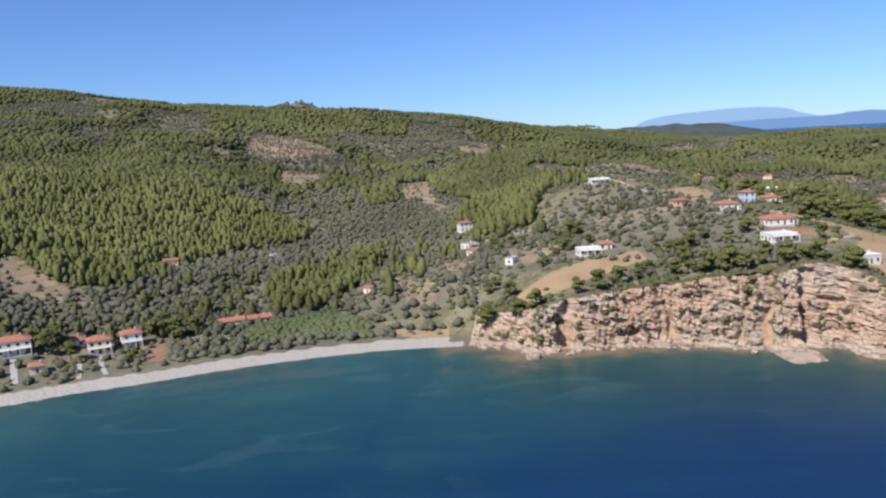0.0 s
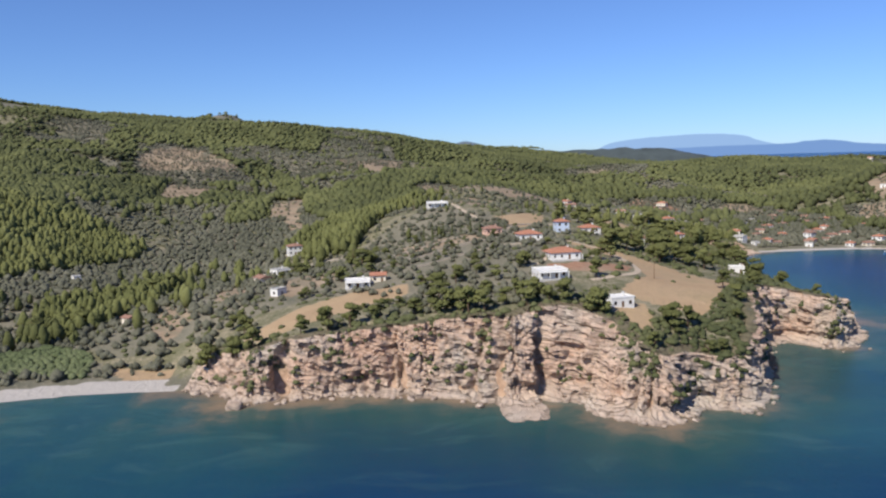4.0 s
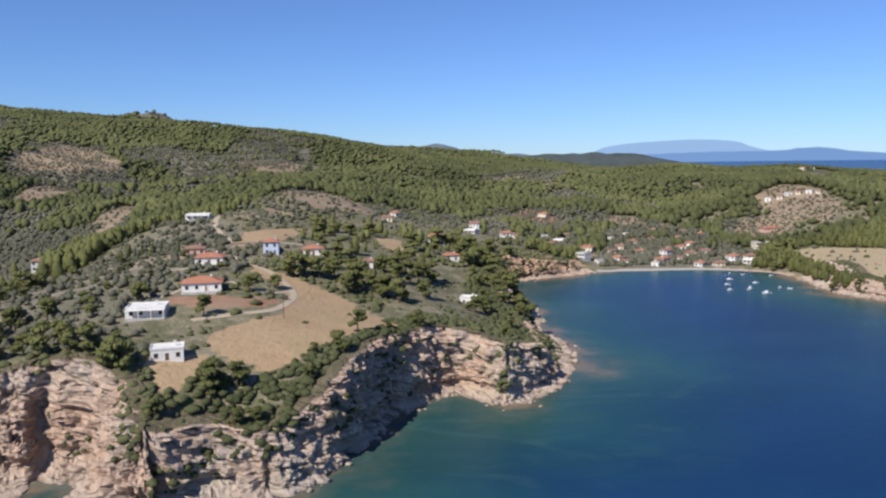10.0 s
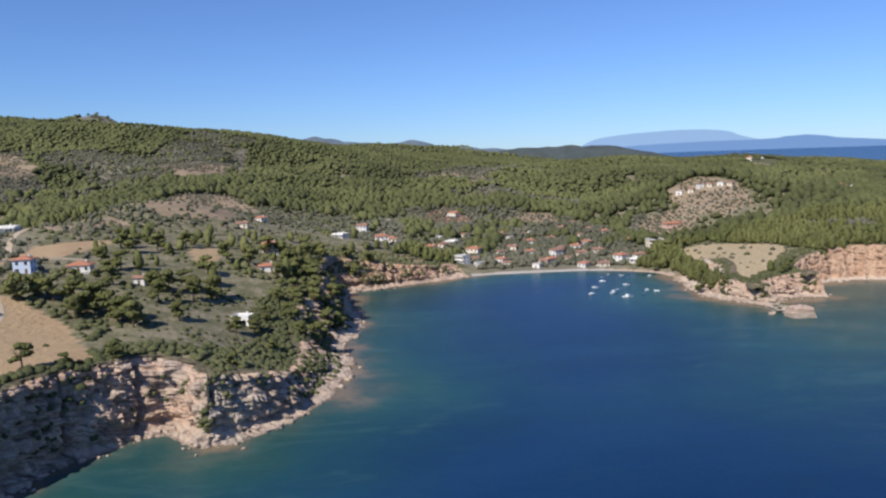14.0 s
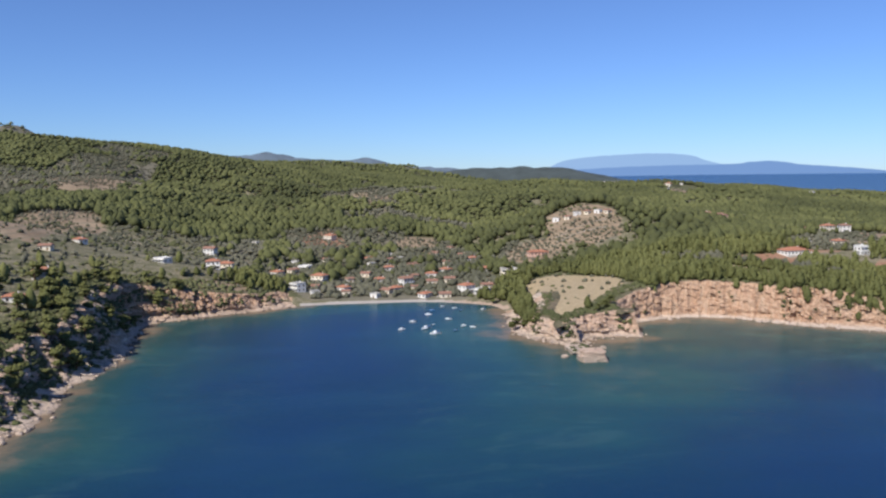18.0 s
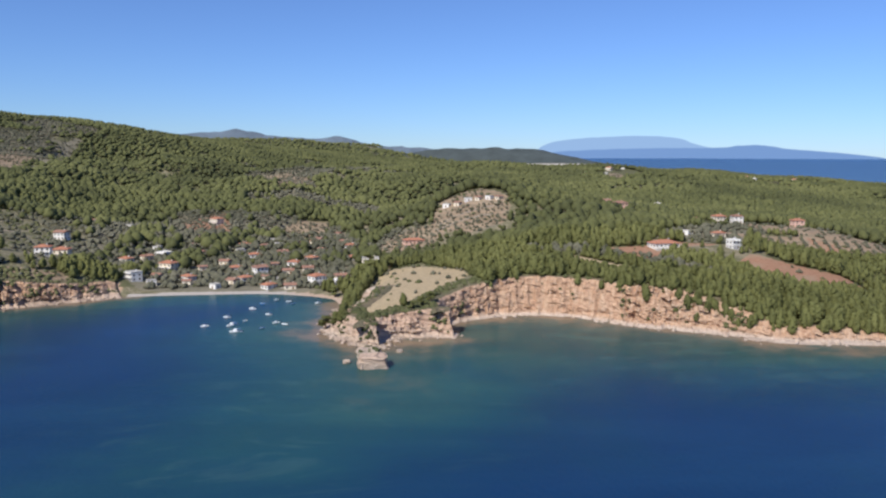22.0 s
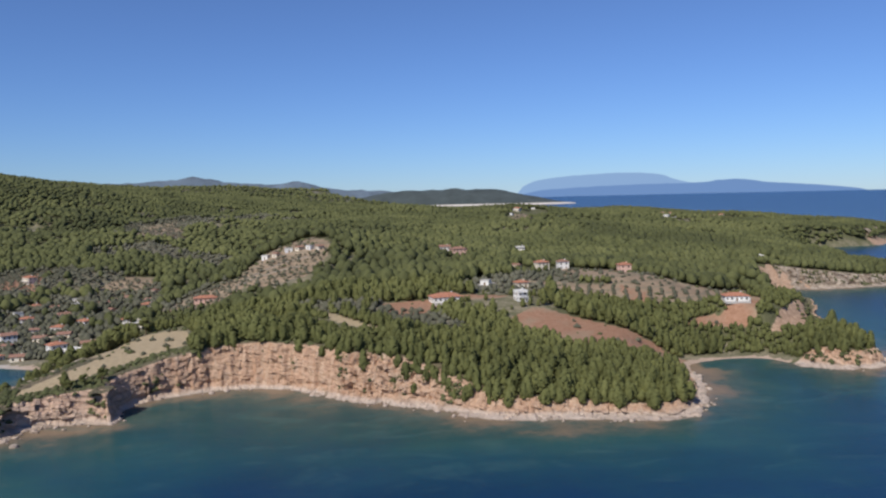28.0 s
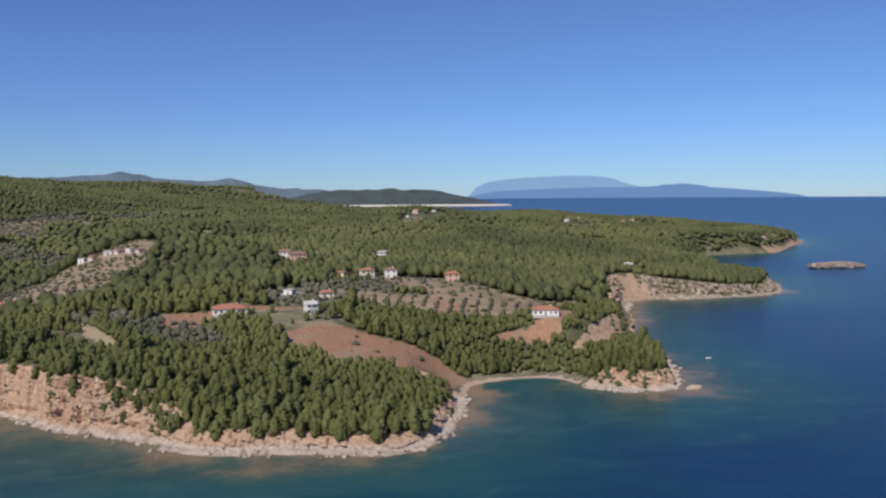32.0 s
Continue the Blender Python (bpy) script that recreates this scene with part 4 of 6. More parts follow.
def cliff_strip(line, name):
    """The rock face along a stretch of coast: up its profile from under the water to the turf."""
    xy, run = line[:, :2], line[:, 2]
    t = np.gradient(xy, axis=0)
    t /= np.hypot(*t.T)[:, None]
    n = np.c_[-t[:, 1], t[:, 0]]
    box = np.ones(9) / 9
    for _ in range(2):
        pad = np.vstack([n[:4][::-1], n, n[-4:][::-1]])
        n = np.c_[np.convolve(pad[:, 0], box, "valid"), np.convolve(pad[:, 1], box, "valid")]
        n /= np.hypot(*n.T)[:, None]
    u = np.r_[np.linspace(-0.5, 0.30, 9), np.linspace(0.325, 0.82, 46), np.linspace(0.85, 1.0, 6), 1.1, 1.3, 1.6]
    along = np.r_[0, np.cumsum(np.hypot(*np.diff(xy, axis=0).T))]
    s, uu = np.meshgrid(along, u, indexing="ij")
    reach = uu * run[:, None]
    x, y = xy[:, :1] + n[:, :1] * reach, xy[:, 1:] + n[:, 1:] * reach
    top = inland((xy + n * (run * 1.05)[:, None])[:, 0], (xy + n * (run * 1.05)[:, None])[:, 1])[:, None]
    z = np.where(uu < 0, uu * 5, top * rise(reach, np.broadcast_to(run[:, None], reach.shape)))
    land = inland(x.ravel(), y.ravel()).reshape(x.shape)
    z = np.where(uu > 1, land + np.where(uu > 1.5, -0.8, 0.15), z)
    face = ease(-0.2, 0.15, uu) * (1 - ease(0.9, 1.15, uu))
    # clefts, buttresses, and beds broken into blocks
    tilt = z + 0.20 * s + 1.6 * fbm(s, z, 34, 2, 2)
    bed = np.floor(tilt / 2.1 + 0.6 * fbm(s, z, 9, 2, 12))
    joint = np.floor(s / (3.2 + 1.6 * vnoise(bed * 3.7, 0 * bed, 41)) + 7.3 * vnoise(bed * 1.3, 0 * bed, 42))
    block = vnoise(bed * 5.31 + 0.5, joint * 3.17 + 0.5, 43)
    ledge = vnoise(bed * 2.71 + 0.5, np.floor(s / 60) * 0 + 0.5, 44)
    small = vnoise(np.floor(tilt / 0.8 + 0.5 * fbm(s, z, 4, 2, 13)) * 4.13 + 0.5, np.floor(s / 1.4 + 3.1 * vnoise(bed * 1.9, 0 * bed, 46)) * 2.37 + 0.5, 47)
    cleft = fbm(s, 0.22 * z, 21, 3, 31)
    slot = np.exp(-(cleft / 0.075) ** 2)
    buttress = fbm(s, 0.3 * z, 30, 3, 36)
    crumbs = fbm(s, z, 1.7, 2, 34)
    tall = np.clip(top / 16, 0.15, 1)
    west = np.where((xy[:, :1] > 560) & (xy[:, :1] < 950), 0.30, 1.0)
    # the great clefts of the western headland
    for cx, cy, half, depth in CLEFTS:
        k = np.argmin(np.hypot(xy[:, 0] - cx, xy[:, 1] - cy))
        if np.hypot(xy[k, 0] - cx, xy[k, 1] - cy) < 12:
            bend = 3.0 * fbm(z, 0 * z + cx, 9, 3, 60)
            face_cut = depth * np.exp(-((s - along[k] + bend) / half) ** 2) * (0.35 + 0.65 * (1 - ease(0.45, 0.8, uu)))
            x, y = x + n[:, :1] * face_cut * face, y + n[:, 1:] * face_cut * face
    flute = ((xy[:, :1] > 585) & (xy[:, :1] < 668)) * np.abs(fbm(s, 0.12 * z, 6.0, 3, 38)) * 2.2
    blocky = np.where(xy[:, :1] > 660, np.maximum(tall, 0.6), tall) * np.where((xy[:, :1] > 560) & (xy[:, :1] < 668), 0.5, 1.0)
    out = face * (blocky * (1.9 * block + 0.8 * ledge * np.where(west < 1, 0.35, 1.0) + 0.8 * small + 0.55 * crumbs) + tall * (3.0 * buttress * west - 3.2 * slot * west + 1.6 * (1 - west) * buttress - 0.9 * flute + 0.8))
    out = out - face * np.where(xy[:, :1] > 660, np.maximum(tall, 0.7), tall) * np.where(west < 1, 1.2, 2.4) * np.exp(-((uu - 0.37 - 0.03 * fbm(s, 0 * s, 18, 2, 48)) / 0.035) ** 2) * (fbm(s, 0 * s, 14, 2, 49) > -0.15)
    x, y = x - n[:, :1] * out, y - n[:, 1:] * out
    z = z + face * blocky * (0.5 * crumbs + 0.35 * block)
    shelf = (uu < 0.31) & (uu > -0.3)
    z = z + shelf * (0.9 * fbm(s, uu * 14, 7, 3, 35) + 0.25)
    grow = (fbm(s, z * 1.4, 11, 3, 51) > 0.16) & (uu > 0.36) & (uu < 1.05) & (vnoise(s * 1.7, z * 1.7, 52) > 0.2) & (top > 7)
    cliff_plants.append(np.c_[x[grow], y[grow], z[grow]])
    me = mesh_from(name, np.c_[x.ravel(), y.ravel(), z.ravel()], sheet_faces(len(u), len(line))[:, ::-1], CLIFF, smooth=False)
    layer = me.attributes.new("turf", "FLOAT", "POINT")
    layer.data.foreach_set("value", ease(0.84, 1.02, uu).astype(np.float32).ravel())
    return new(name, me)


def stretches(line, most):
    """The runs of a coast line where it is a cliff."""
    steep, start, out = line[:, 2] < 25, None, []
    for i, on in enumerate(np.r_[steep, False]):
        if on and start is None:
            start = i
        if not on and start is not None:
            if i - start > 12:
                out.append(line[start:i])
            start = None
    return out


cliffs = stretches(smooth_line(cliff_line[::3], 0.6), 25)
for k, line in enumerate(cliffs):
    ob = cliff_strip(line, "cliff_%d" % (k + 1))
    tagged(ob, "pale pinkish layered rock cliff above the sea" if line[0, 0] < 500 else "ochre crumbling sea cliff with a pale rocky foot", "cliff", kind="structure")


# ---- woods ----
def ico(level=0):
    bm = bmesh.new()
    bmesh.ops.create_icosphere(bm, subdivisions=level + 1, radius=1.0)
    bm.verts.ensure_lookup_table()
    v = np.array([p.co for p in bm.verts])
    f = np.array([[p.index for p in q.verts] for q in bm.faces])
    bm.free()
    return v, f


ICO_V, ICO_F = ico()
OCT_V = np.array([(1, 0, 0), (0, 1, 0), (-1, 0, 0), (0, -1, 0), (0, 0, 1), (0, 0, -1)], float)
OCT_F = np.array([(0, 1, 4), (1, 2, 4), (2, 3, 4), (3, 0, 4), (1, 0, 5), (2, 1, 5), (3, 2, 5), (0, 3, 5)])


def clump_crown(rng, lobes, spread, tall, low=0.35, form=None):
    """A crown of several uneven clumps: vertices and faces for a tree one metre high."""
    fv, ff = form or (ICO_V, ICO_F)
    vs, fs = [], []
    for k in range(lobes):
        a, r = rng.uniform(0, 2 * math.pi), spread * math.sqrt(rng.uniform(0, 1)) * (0.8 if k else 0)
        zc = 1 - tall * rng.uniform(0.18, 0.75) * (0.55 + 0.6 * r / spread) if k else 0.76
        size = rng.uniform(0.42, 0.62) * spread * (1.15 if k == 0 else 1)
        v = fv * (1 + rng.uniform(-0.28, 0.28, (len(fv), 1))) * [size, size, size * rng.uniform(0.75, 1.05)]
        vs.append(v + [r * math.cos(a), r * math.sin(a), max(zc, low * 0.6)])
        fs.append(ff + len(fv) * k)
    return np.vstack(vs), np.vstack(fs)


def planted(name, kinds, x, y, z, size, material_, rng, spread=(0.9, 1.3)):
    """Many plants joined into one mesh."""
    which = rng.integers(0, len(kinds), len(x))
    vs, fs, base = [], [], 0
    for k, (v, f) in enumerate(kinds):
        at = np.flatnonzero(which == k)
        if not len(at):
            continue
        a = rng.uniform(0, 2 * np.pi, len(at))
        c, s = np.cos(a)[:, None], np.sin(a)[:, None]
        h = size[at][:, None]
        wide = h * rng.uniform(*spread, (len(at), 1))
        px = x[at][:, None] + wide * (c * v[:, 0] - s * v[:, 1])
        py = y[at][:, None] + wide * (s * v[:, 0] + c * v[:, 1])
        pz = z[at][:, None] + h * v[:, 2]
        vs.append(np.stack([px, py, pz], -1).reshape(-1, 3))
        fs.append((f[None] + (np.arange(len(at)) * len(v))[:, None, None]).reshape(-1, 3) + base)
        base += len(at) * len(v)
    return new(name, mesh_from(name, np.vstack(vs), np.vstack(fs), material_))


def scatter(x0, x1, y0, y1, gap, rng):
    gx, gy = (g.ravel() for g in np.meshgrid(np.arange(x0, x1, gap), np.arange(y0, y1, gap)))
    return gx + rng.uniform(-0.7, 0.7, len(gx)) * gap, gy + rng.uniform(-0.7, 0.7, len(gx)) * gap



def leafy_crown(rng, tufts, wide, low, tuft, flat=0.8):
    """A crown of many small tufts over a few limbs' clumps, for a tree one metre high."""
    vs, fs, base = [], [], 0
    knots = [(0.0, 0.0, 0.78)] + [(0.62 * wide * math.cos(a), 0.62 * wide * math.sin(a), rng.uniform(low + 0.1, 0.78)) for a in rng.uniform(0, 6.28, 6)]
    for k in knots:
        size = wide * rng.uniform(0.42, 0.58)
        vs.append(ICO_V * (1 + rng.uniform(-0.2, 0.2, (12, 1))) * [size, size, size * 0.7] + k)
        fs.append(ICO_F + base)
        base += 12
    for _ in range(tufts):
        k = knots[rng.integers(0, len(knots))]
        way = rng.normal(0, 1, 3)
        way /= np.linalg.norm(way)
        way[2] = abs(way[2]) * 0.9 - 0.15
        at = np.array(k) + way * wide * rng.uniform(0.42, 0.62) * [1, 1, flat]
        s = tuft * rng.uniform(0.6, 1.3)
        spin = np.array(Euler(rng.uniform(0, 6.28, 3)).to_matrix())
        o = np.array([(1, 0, 0), (-0.5, 0.87, 0), (-0.5, -0.87, 0), (0, 0, 0.7), (0, 0, -0.7)]) * (1 + rng.uniform(-0.35, 0.35, (5, 1)))
        vs.append((o * s) @ spin.T + at)
        fs.append(np.array([(0, 1, 3), (1, 2, 3), (2, 0, 3), (1, 0, 4), (2, 1, 4), (0, 2, 4)]) + base)
        base += 5
    return np.vstack(vs), np.vstack(fs)


def trunk_mesh(rng, name, tall, thick):
    """A tapered, bent trunk with three limbs."""
    bm = bmesh.new()

    def limb(a, b, r0, r1, sides=7):
        a, b = Vector(a), Vector(b)
        way = (b - a).normalized()
        side = way.orthogonal().normalized()
        up = way.cross(side)
        rings = []
        for k in range(4):
            c = a.lerp(b, k / 3) + side * 0.012 * math.sin(k * 2.1)
            r = r0 + (r1 - r0) * k / 3
            rings.append([bm.verts.new(c + (side * math.cos(q) + up * math.sin(q)) * r) for q in [2 * math.pi * i / sides for i in range(sides)]])
        for p, q in zip(rings, rings[1:]):
            for i in range(sides):
                bm.faces.new((p[i], p[(i + 1) % sides], q[(i + 1) % sides], q[i]))

    limb((0, 0, -0.06), (0.02, 0.01, tall), thick, thick * 0.55)
    for a in rng.uniform(0, 6.28, 4):
        limb((0.015, 0.01, tall * 0.8), (0.24 * math.cos(a), 0.24 * math.sin(a), tall + rng.uniform(0.1, 0.25)), thick * 0.5, thick * 0.2)
    me = bpy.data.meshes.new(name)
    bm.to_mesh(me), bm.free()
    me.materials.append(BARK)
    return me


def lathe_crown(rng, sides, profile, wobble):
    """An uneven closed crown round an axis; profile: height and radius from the lowest ring up, then the tip."""
    rings = len(profile)
    v = [(0, 0, profile[0][0] - 0.04)]
    for z, r in profile:
        lean = rng.normal(0, 0.022, 2)
        for k in range(sides):
            q = 2 * math.pi * (k + 0.5 * rng.uniform(-0.5, 0.5)) / sides
            rr = r * (1 + rng.uniform(-wobble, wobble))
            v.append((rr * math.cos(q) + lean[0], rr * math.sin(q) + lean[1], z + rng.uniform(-0.04, 0.04)))
    v.append((rng.normal(0, 0.02), rng.normal(0, 0.02), 1.0))
    tip, f = len(v) - 1, []
    for k in range(sides):
        n = (k + 1) % sides
        f.append((0, 1 + n, 1 + k))
        for j in range(rings - 1):
            p, q = 1 + j * sides, 1 + (j + 1) * sides
            f += [(p + k, p + n, q + n), (p + k, q + n, q + k)]
        p = 1 + (rings - 1) * sides
        f.append((p + k, p + n, tip))
    return np.array(v), np.array(f)


def bushy_pine(rng, tufts):
    """A pine near by: a full rounded cone, broken up by uneven tufts, widest low down."""
    wide = rng.uniform(0.9, 1.12)
    core, faces = lathe_crown(rng, 6, [(0.14, 0.16 * wide), (0.36, 0.24 * wide), (0.64, 0.215 * wide), (0.87, 0.13 * wide)], 0.28)
    vs, fs, base = [core], [faces], len(core)
    for k in range(tufts):
        z = 0.20 + 0.72 * (k + rng.uniform(0, 0.8)) / tufts
        r = float(np.interp(z, [0.1, 0.36, 0.64, 0.87, 1.0], [0.16, 0.255, 0.24, 0.165, 0.05])) * wide * rng.uniform(0.75, 1.05)
        q = k * 2.4 + rng.uniform(-0.6, 0.6)
        s = 0.105 * (1.2 - 0.7 * z) * rng.uniform(0.7, 1.3)
        o = np.array([(1, 0, 0), (-0.5, 0.87, 0), (-0.5, -0.87, 0), (0, 0, 0.8), (0, 0, -0.6)]) * (1 + rng.uniform(-0.3, 0.3, (5, 1)))
        spin = np.array(Euler((rng.uniform(-0.6, 0.6), rng.uniform(-0.6, 0.6), rng.uniform(0, 6.28))).to_matrix())
        vs.append((o * s) @ spin.T + [r * math.cos(q), r * math.sin(q), z])
        fs.append(np.array([(0, 1, 3), (1, 2, 3), (2, 0, 3), (1, 0, 4), (2, 1, 4), (0, 2, 4)]) + base)
        base += 5
    return np.vstack(vs), np.vstack(fs)


def domed_bush(rng):
    """A low rounded olive or bush one metre high, with two or three uneven heads."""
    vs, fs, base = [], [], 0
    for k in range(int(rng.integers(2, 5))):
        v, f = lathe_crown(rng, 6, [(0.14, 0.38), (0.56, 0.42)] if k == 0 else [(0.16, 0.24), (0.55, 0.30)], 0.34)
        q, tall = rng.uniform(0, 6.28), (1.0 if k == 0 else rng.uniform(0.55, 0.85))
        vs.append(v * [1, 1, tall] + ([0, 0, 0] if k == 0 else [0.40 * math.cos(q), 0.40 * math.sin(q), 0]))
        fs.append(f + base)
        base += len(v)
    return np.vstack(vs), np.vstack(fs)


rng = np.random.default_rng(7)
near_pines = [bushy_pine(rng, 26) for _ in range(16)]
west_pines = [bushy_pine(rng, 4) for _ in range(16)]
mid_pines = [lathe_crown(rng, 5, [(0.22, 0.36), (0.56, 0.39), (0.86, 0.20)], 0.30) for _ in range(20)]
far_pines = [lathe_crown(rng, 5, [(0.44, 0.60)], 0.28) for _ in range(12)]
olives = [domed_bush(rng) for _ in range(16)]
bushes = [lathe_crown(rng, 6, [(0.08, 0.62), (0.55, 0.52)], 0.32) for _ in range(14)]

x, y = scatter(-460, 1560, 262, 700, 4.0, rng)
hx, hy = scatter(-900, 1560, 700, 1120, 4.9, rng)
x, y = np.r_[x, hx], np.r_[y, hy]
d, run = on_grid(grid_d, x, y), on_grid(grid_run, x, y)
dense = pine_density(x, y)
fringe = (x > 10) & (x < 225) & (d < run + 14)
dense = np.where(fringe, 0.04, dense)
gardens = (x < -80) & (y < 385)
dense = np.where(gardens, 0.16, dense)
village = (x > 340) & (x < 545) & (y > 655) & (y < 900)
dense = np.where(village & ~zone(RED_FIELDS, x, y), np.maximum(dense, 0.30), dense)
wooded_top = (x > 560) & (x < 1000)
keep = (d > np.where(wooded_top, np.where(run > 25, 7.5, np.where((x > 695) & (x < 838), 4.0, np.maximum(run * 0.55, 5))), run + 2)) & (d > 5) & (rng.uniform(0, 1, len(x)) < dense) & ~((run > 35) & (d < 13) & ~wooded_top)
keep |= inside(SPIT_TREES, x, y) & (d > 4) & (rng.uniform(0, 1, len(x)) < 0.8)
keep &= (on_grid(grid_z, x, y) > np.where(wooded_top, 0.4, 1.3)) & ~by_a_house(x, y)
x, y = x[keep], y[keep]
size = rng.uniform(5.6, 10.8, len(x)) * (1 + 0.32 * fbm(x, y, 45, 2, 15))
# lower, younger trees on the seaward side of fields, gardens and houses
before = np.zeros(len(x), bool)
for ahead in (9, 20, 34, 48):
    before |= zone(DRY_FIELDS + RED_FIELDS + BARE, x, y + ahead) | (by_a_house(x, y + ahead, 10, 10) & (ahead < 40))
size *= np.where(before & ~((x > 500) & (x < 562) & (y < 710)), 0.52, 1.0)
single = (x > 10) & (x < 330) & (y < 470)
single &= np.cumsum(single) <= 120
for name, kinds, part_of, label in (("pine_woods", near_pines, ~single & (y < 700) & (x >= 330), "bright green pine woods on the coastal slopes"), ("west_woods", west_pines, ~single & (y < 700) & (x < 330), "deep green pine woods above the pebble beach"), ("hill_woods", mid_pines, ~single & (y >= 700), "olive-green pine woods on the hills inland")):
    tagged(planted(name, kinds, x[part_of], y[part_of], on_grid(grid_z, x[part_of], y[part_of]) - 0.4, size[part_of], PINE if name == "hill_woods" else PINE_NEAR, rng, (0.9, 1.35) if name == "hill_woods" else (0.8, 1.12)), label, "woods", kind="stuff")

# young growth between the trunks
ux, uy = scatter(-460, 1000, 262, 700, 3.3, rng)
thick = (pine_density(ux, uy) > 0.6) & (on_grid(grid_d, ux, uy) > np.where(ux > 560, 9, on_grid(grid_run, ux, uy) + 2)) & ~by_a_house(ux, uy) & ~((ux > 10) & (ux < 330) & (uy < 470))
ux, uy = ux[thick], uy[thick]
tagged(planted("young_pines", mid_pines, ux, uy, on_grid(grid_z, ux, uy) - 0.3, rng.uniform(2.6, 5.5, len(ux)), PINE_NEAR, rng, (0.8, 1.1)), "young pines and brush under the tall trees", "woods", kind="stuff")

pine_kinds = []
for k in range(6):
    v, f = leafy_crown(rng, 200, rng.uniform(0.27, 0.35), 0.16, 0.08)
    pine_kinds.append((trunk_mesh(rng, "trunk", 0.5, 0.032), mesh_from("crown", v, f, PINE_NEAR)))
grown = []
for k, (trunk_me, crown_me) in enumerate(pine_kinds):
    tree = tagged(new("pine_tree"), "rounded bright green pine on a bare trunk above the cliffs", "tree", "pines on the headland")
    for name, me in (("trunk", trunk_me), ("crown", crown_me)):
        ob = new(name, me)
        ob.parent = tree
    grown.append(tree)
stand = list(zip(x[single], y[single], size[single])) + PINES
for k, (px, py, s) in enumerate(stand):
    at = Matrix.LocRotScale((px, py, height(px, py)), Euler((0, 0, k * 2.4)), None)
    tree = grown[k] if k < len(grown) else copy_thing(grown[k % len(grown)], at)
    s *= 0.88
    tree.matrix_basis = at @ Matrix.Diagonal((s * 1.12, s * 1.12, s * 1.02, 1))

x, y = scatter(-1700, 2000, 1120, 2500, 7.6, rng)
keep = (on_grid(grid_d, x, y) > 8) & ~by_a_house(x, y, 17, 95) & (rng.uniform(0, 1, len(x)) < pine_density(x, y))
x, y = x[keep], y[keep]
fx, fy = scatter(-2200, 1300, 2500, 3900, 22.0, rng)
keep = (on_grid(grid_d, fx, fy) > 15) & (rng.uniform(0, 1, len(fx)) < pine_density(fx, fy))
x, y = np.r_[x, fx[keep]], np.r_[y, fy[keep]]
tagged(planted("far_woods", far_pines, x, y, on_grid(grid_z, x, y) - 1, np.where(y < 2500, rng.uniform(6.5, 10.5, len(x)), rng.uniform(11, 16, len(x))), PINE, rng), "green wooded ridges behind the coast", "woods", kind="stuff")

reed_bed = [(-98, 330), (-60, 335), (-35, 328), (-40, 352), (-70, 372), (-95, 352)]
# olive groves: loose rows, set out across the slope
gx, gy = (g.ravel() for g in np.meshgrid(np.arange(-900, 1250, 5.0), np.arange(240, 1900, 5.0)))
x, y = gx * 0.966 - gy * 0.259 + 150 + rng.uniform(-2.3, 2.3, len(gx)), gx * 0.259 + gy * 0.966 - 60 + rng.uniform(-2.3, 2.3, len(gx))
keep = (zone(GROVES, x, y) & (rng.uniform(0, 1, len(x)) < np.where((x > 20) & (x < 300), 0.46, 0.86)))
keep |= (inside(SPIT_FIELD, x, y) & (rng.uniform(0, 1, len(x)) < 0.10)) | (zone(BARE, x, y) & (rng.uniform(0, 1, len(x)) < np.where((x > 560) & (x < 680) & (y < 828), 0.8, 0.22))) | (zone(RED_FIELDS, x, y) & (rng.uniform(0, 1, len(x)) < 0.055))
west = (x > -330) & (x < 330) & (y < 900)
keep |= west & ~zone(DRY_FIELDS + RED_FIELDS + BARE + CLEARED + PINE_GROUPS, x, y) & (rng.uniform(0, 1, len(x)) < np.where(x > 20, 0.36, 0.60) + 0.7 * fbm(x, y, 60, 3, 61))
keep |= wild_grove(x, y) & (y < 1900) & (rng.uniform(0, 1, len(x)) < 0.75)
keep &= (on_grid(grid_d, x, y) > 14) & (on_grid(grid_z, x, y) > 1.2) & ~by_a_house(x, y, 6.0, 8.0) & ~inside(reed_bed, x, y)
keep &= ~((x < -120) & (y < 350) & (rng.uniform(0, 1, len(x)) < 0.6)) & ~((x > -50) & (x < 10) & (y < 420) & (rng.uniform(0, 1, len(x)) < 0.4))
ox, oy = (g.ravel() for g in np.meshgrid(np.arange(780, 990, 7.5), np.arange(635, 735, 4.6)))
ox, oy = ox + 0.35 * (oy - 680) + rng.uniform(-0.5, 0.5, len(ox)), oy - 0.30 * (ox - 880) + rng.uniform(-0.5, 0.5, len(ox))
set_out = inside(ORCHARD, ox, oy) & (rng.uniform(0, 1, len(ox)) < 0.85) & ~by_a_house(ox, oy, 6.0, 8.0)
x, y = np.r_[x[keep & ~inside(ORCHARD, x, y)], ox[set_out]], np.r_[y[keep & ~inside(ORCHARD, x, y)], oy[set_out]]
size = rng.uniform(2.4, 4.8, len(x)) * np.where((x > 585) & (x < 680) & (y > 750) & (y < 828), 0.9, 1.0) * np.where(zone(DRY_FIELDS + RED_FIELDS + BARE, x, y), 0.66, np.where((x > 340) & (x < 545) & (y < 900), 1.2, np.where((x > 20) & (x < 300), 0.8, 1.0)))
small_olives = [clump_crown(rng, 2, 0.72, 0.7, 0.2, (OCT_V * 1.2, OCT_F)) for _ in range(6)]
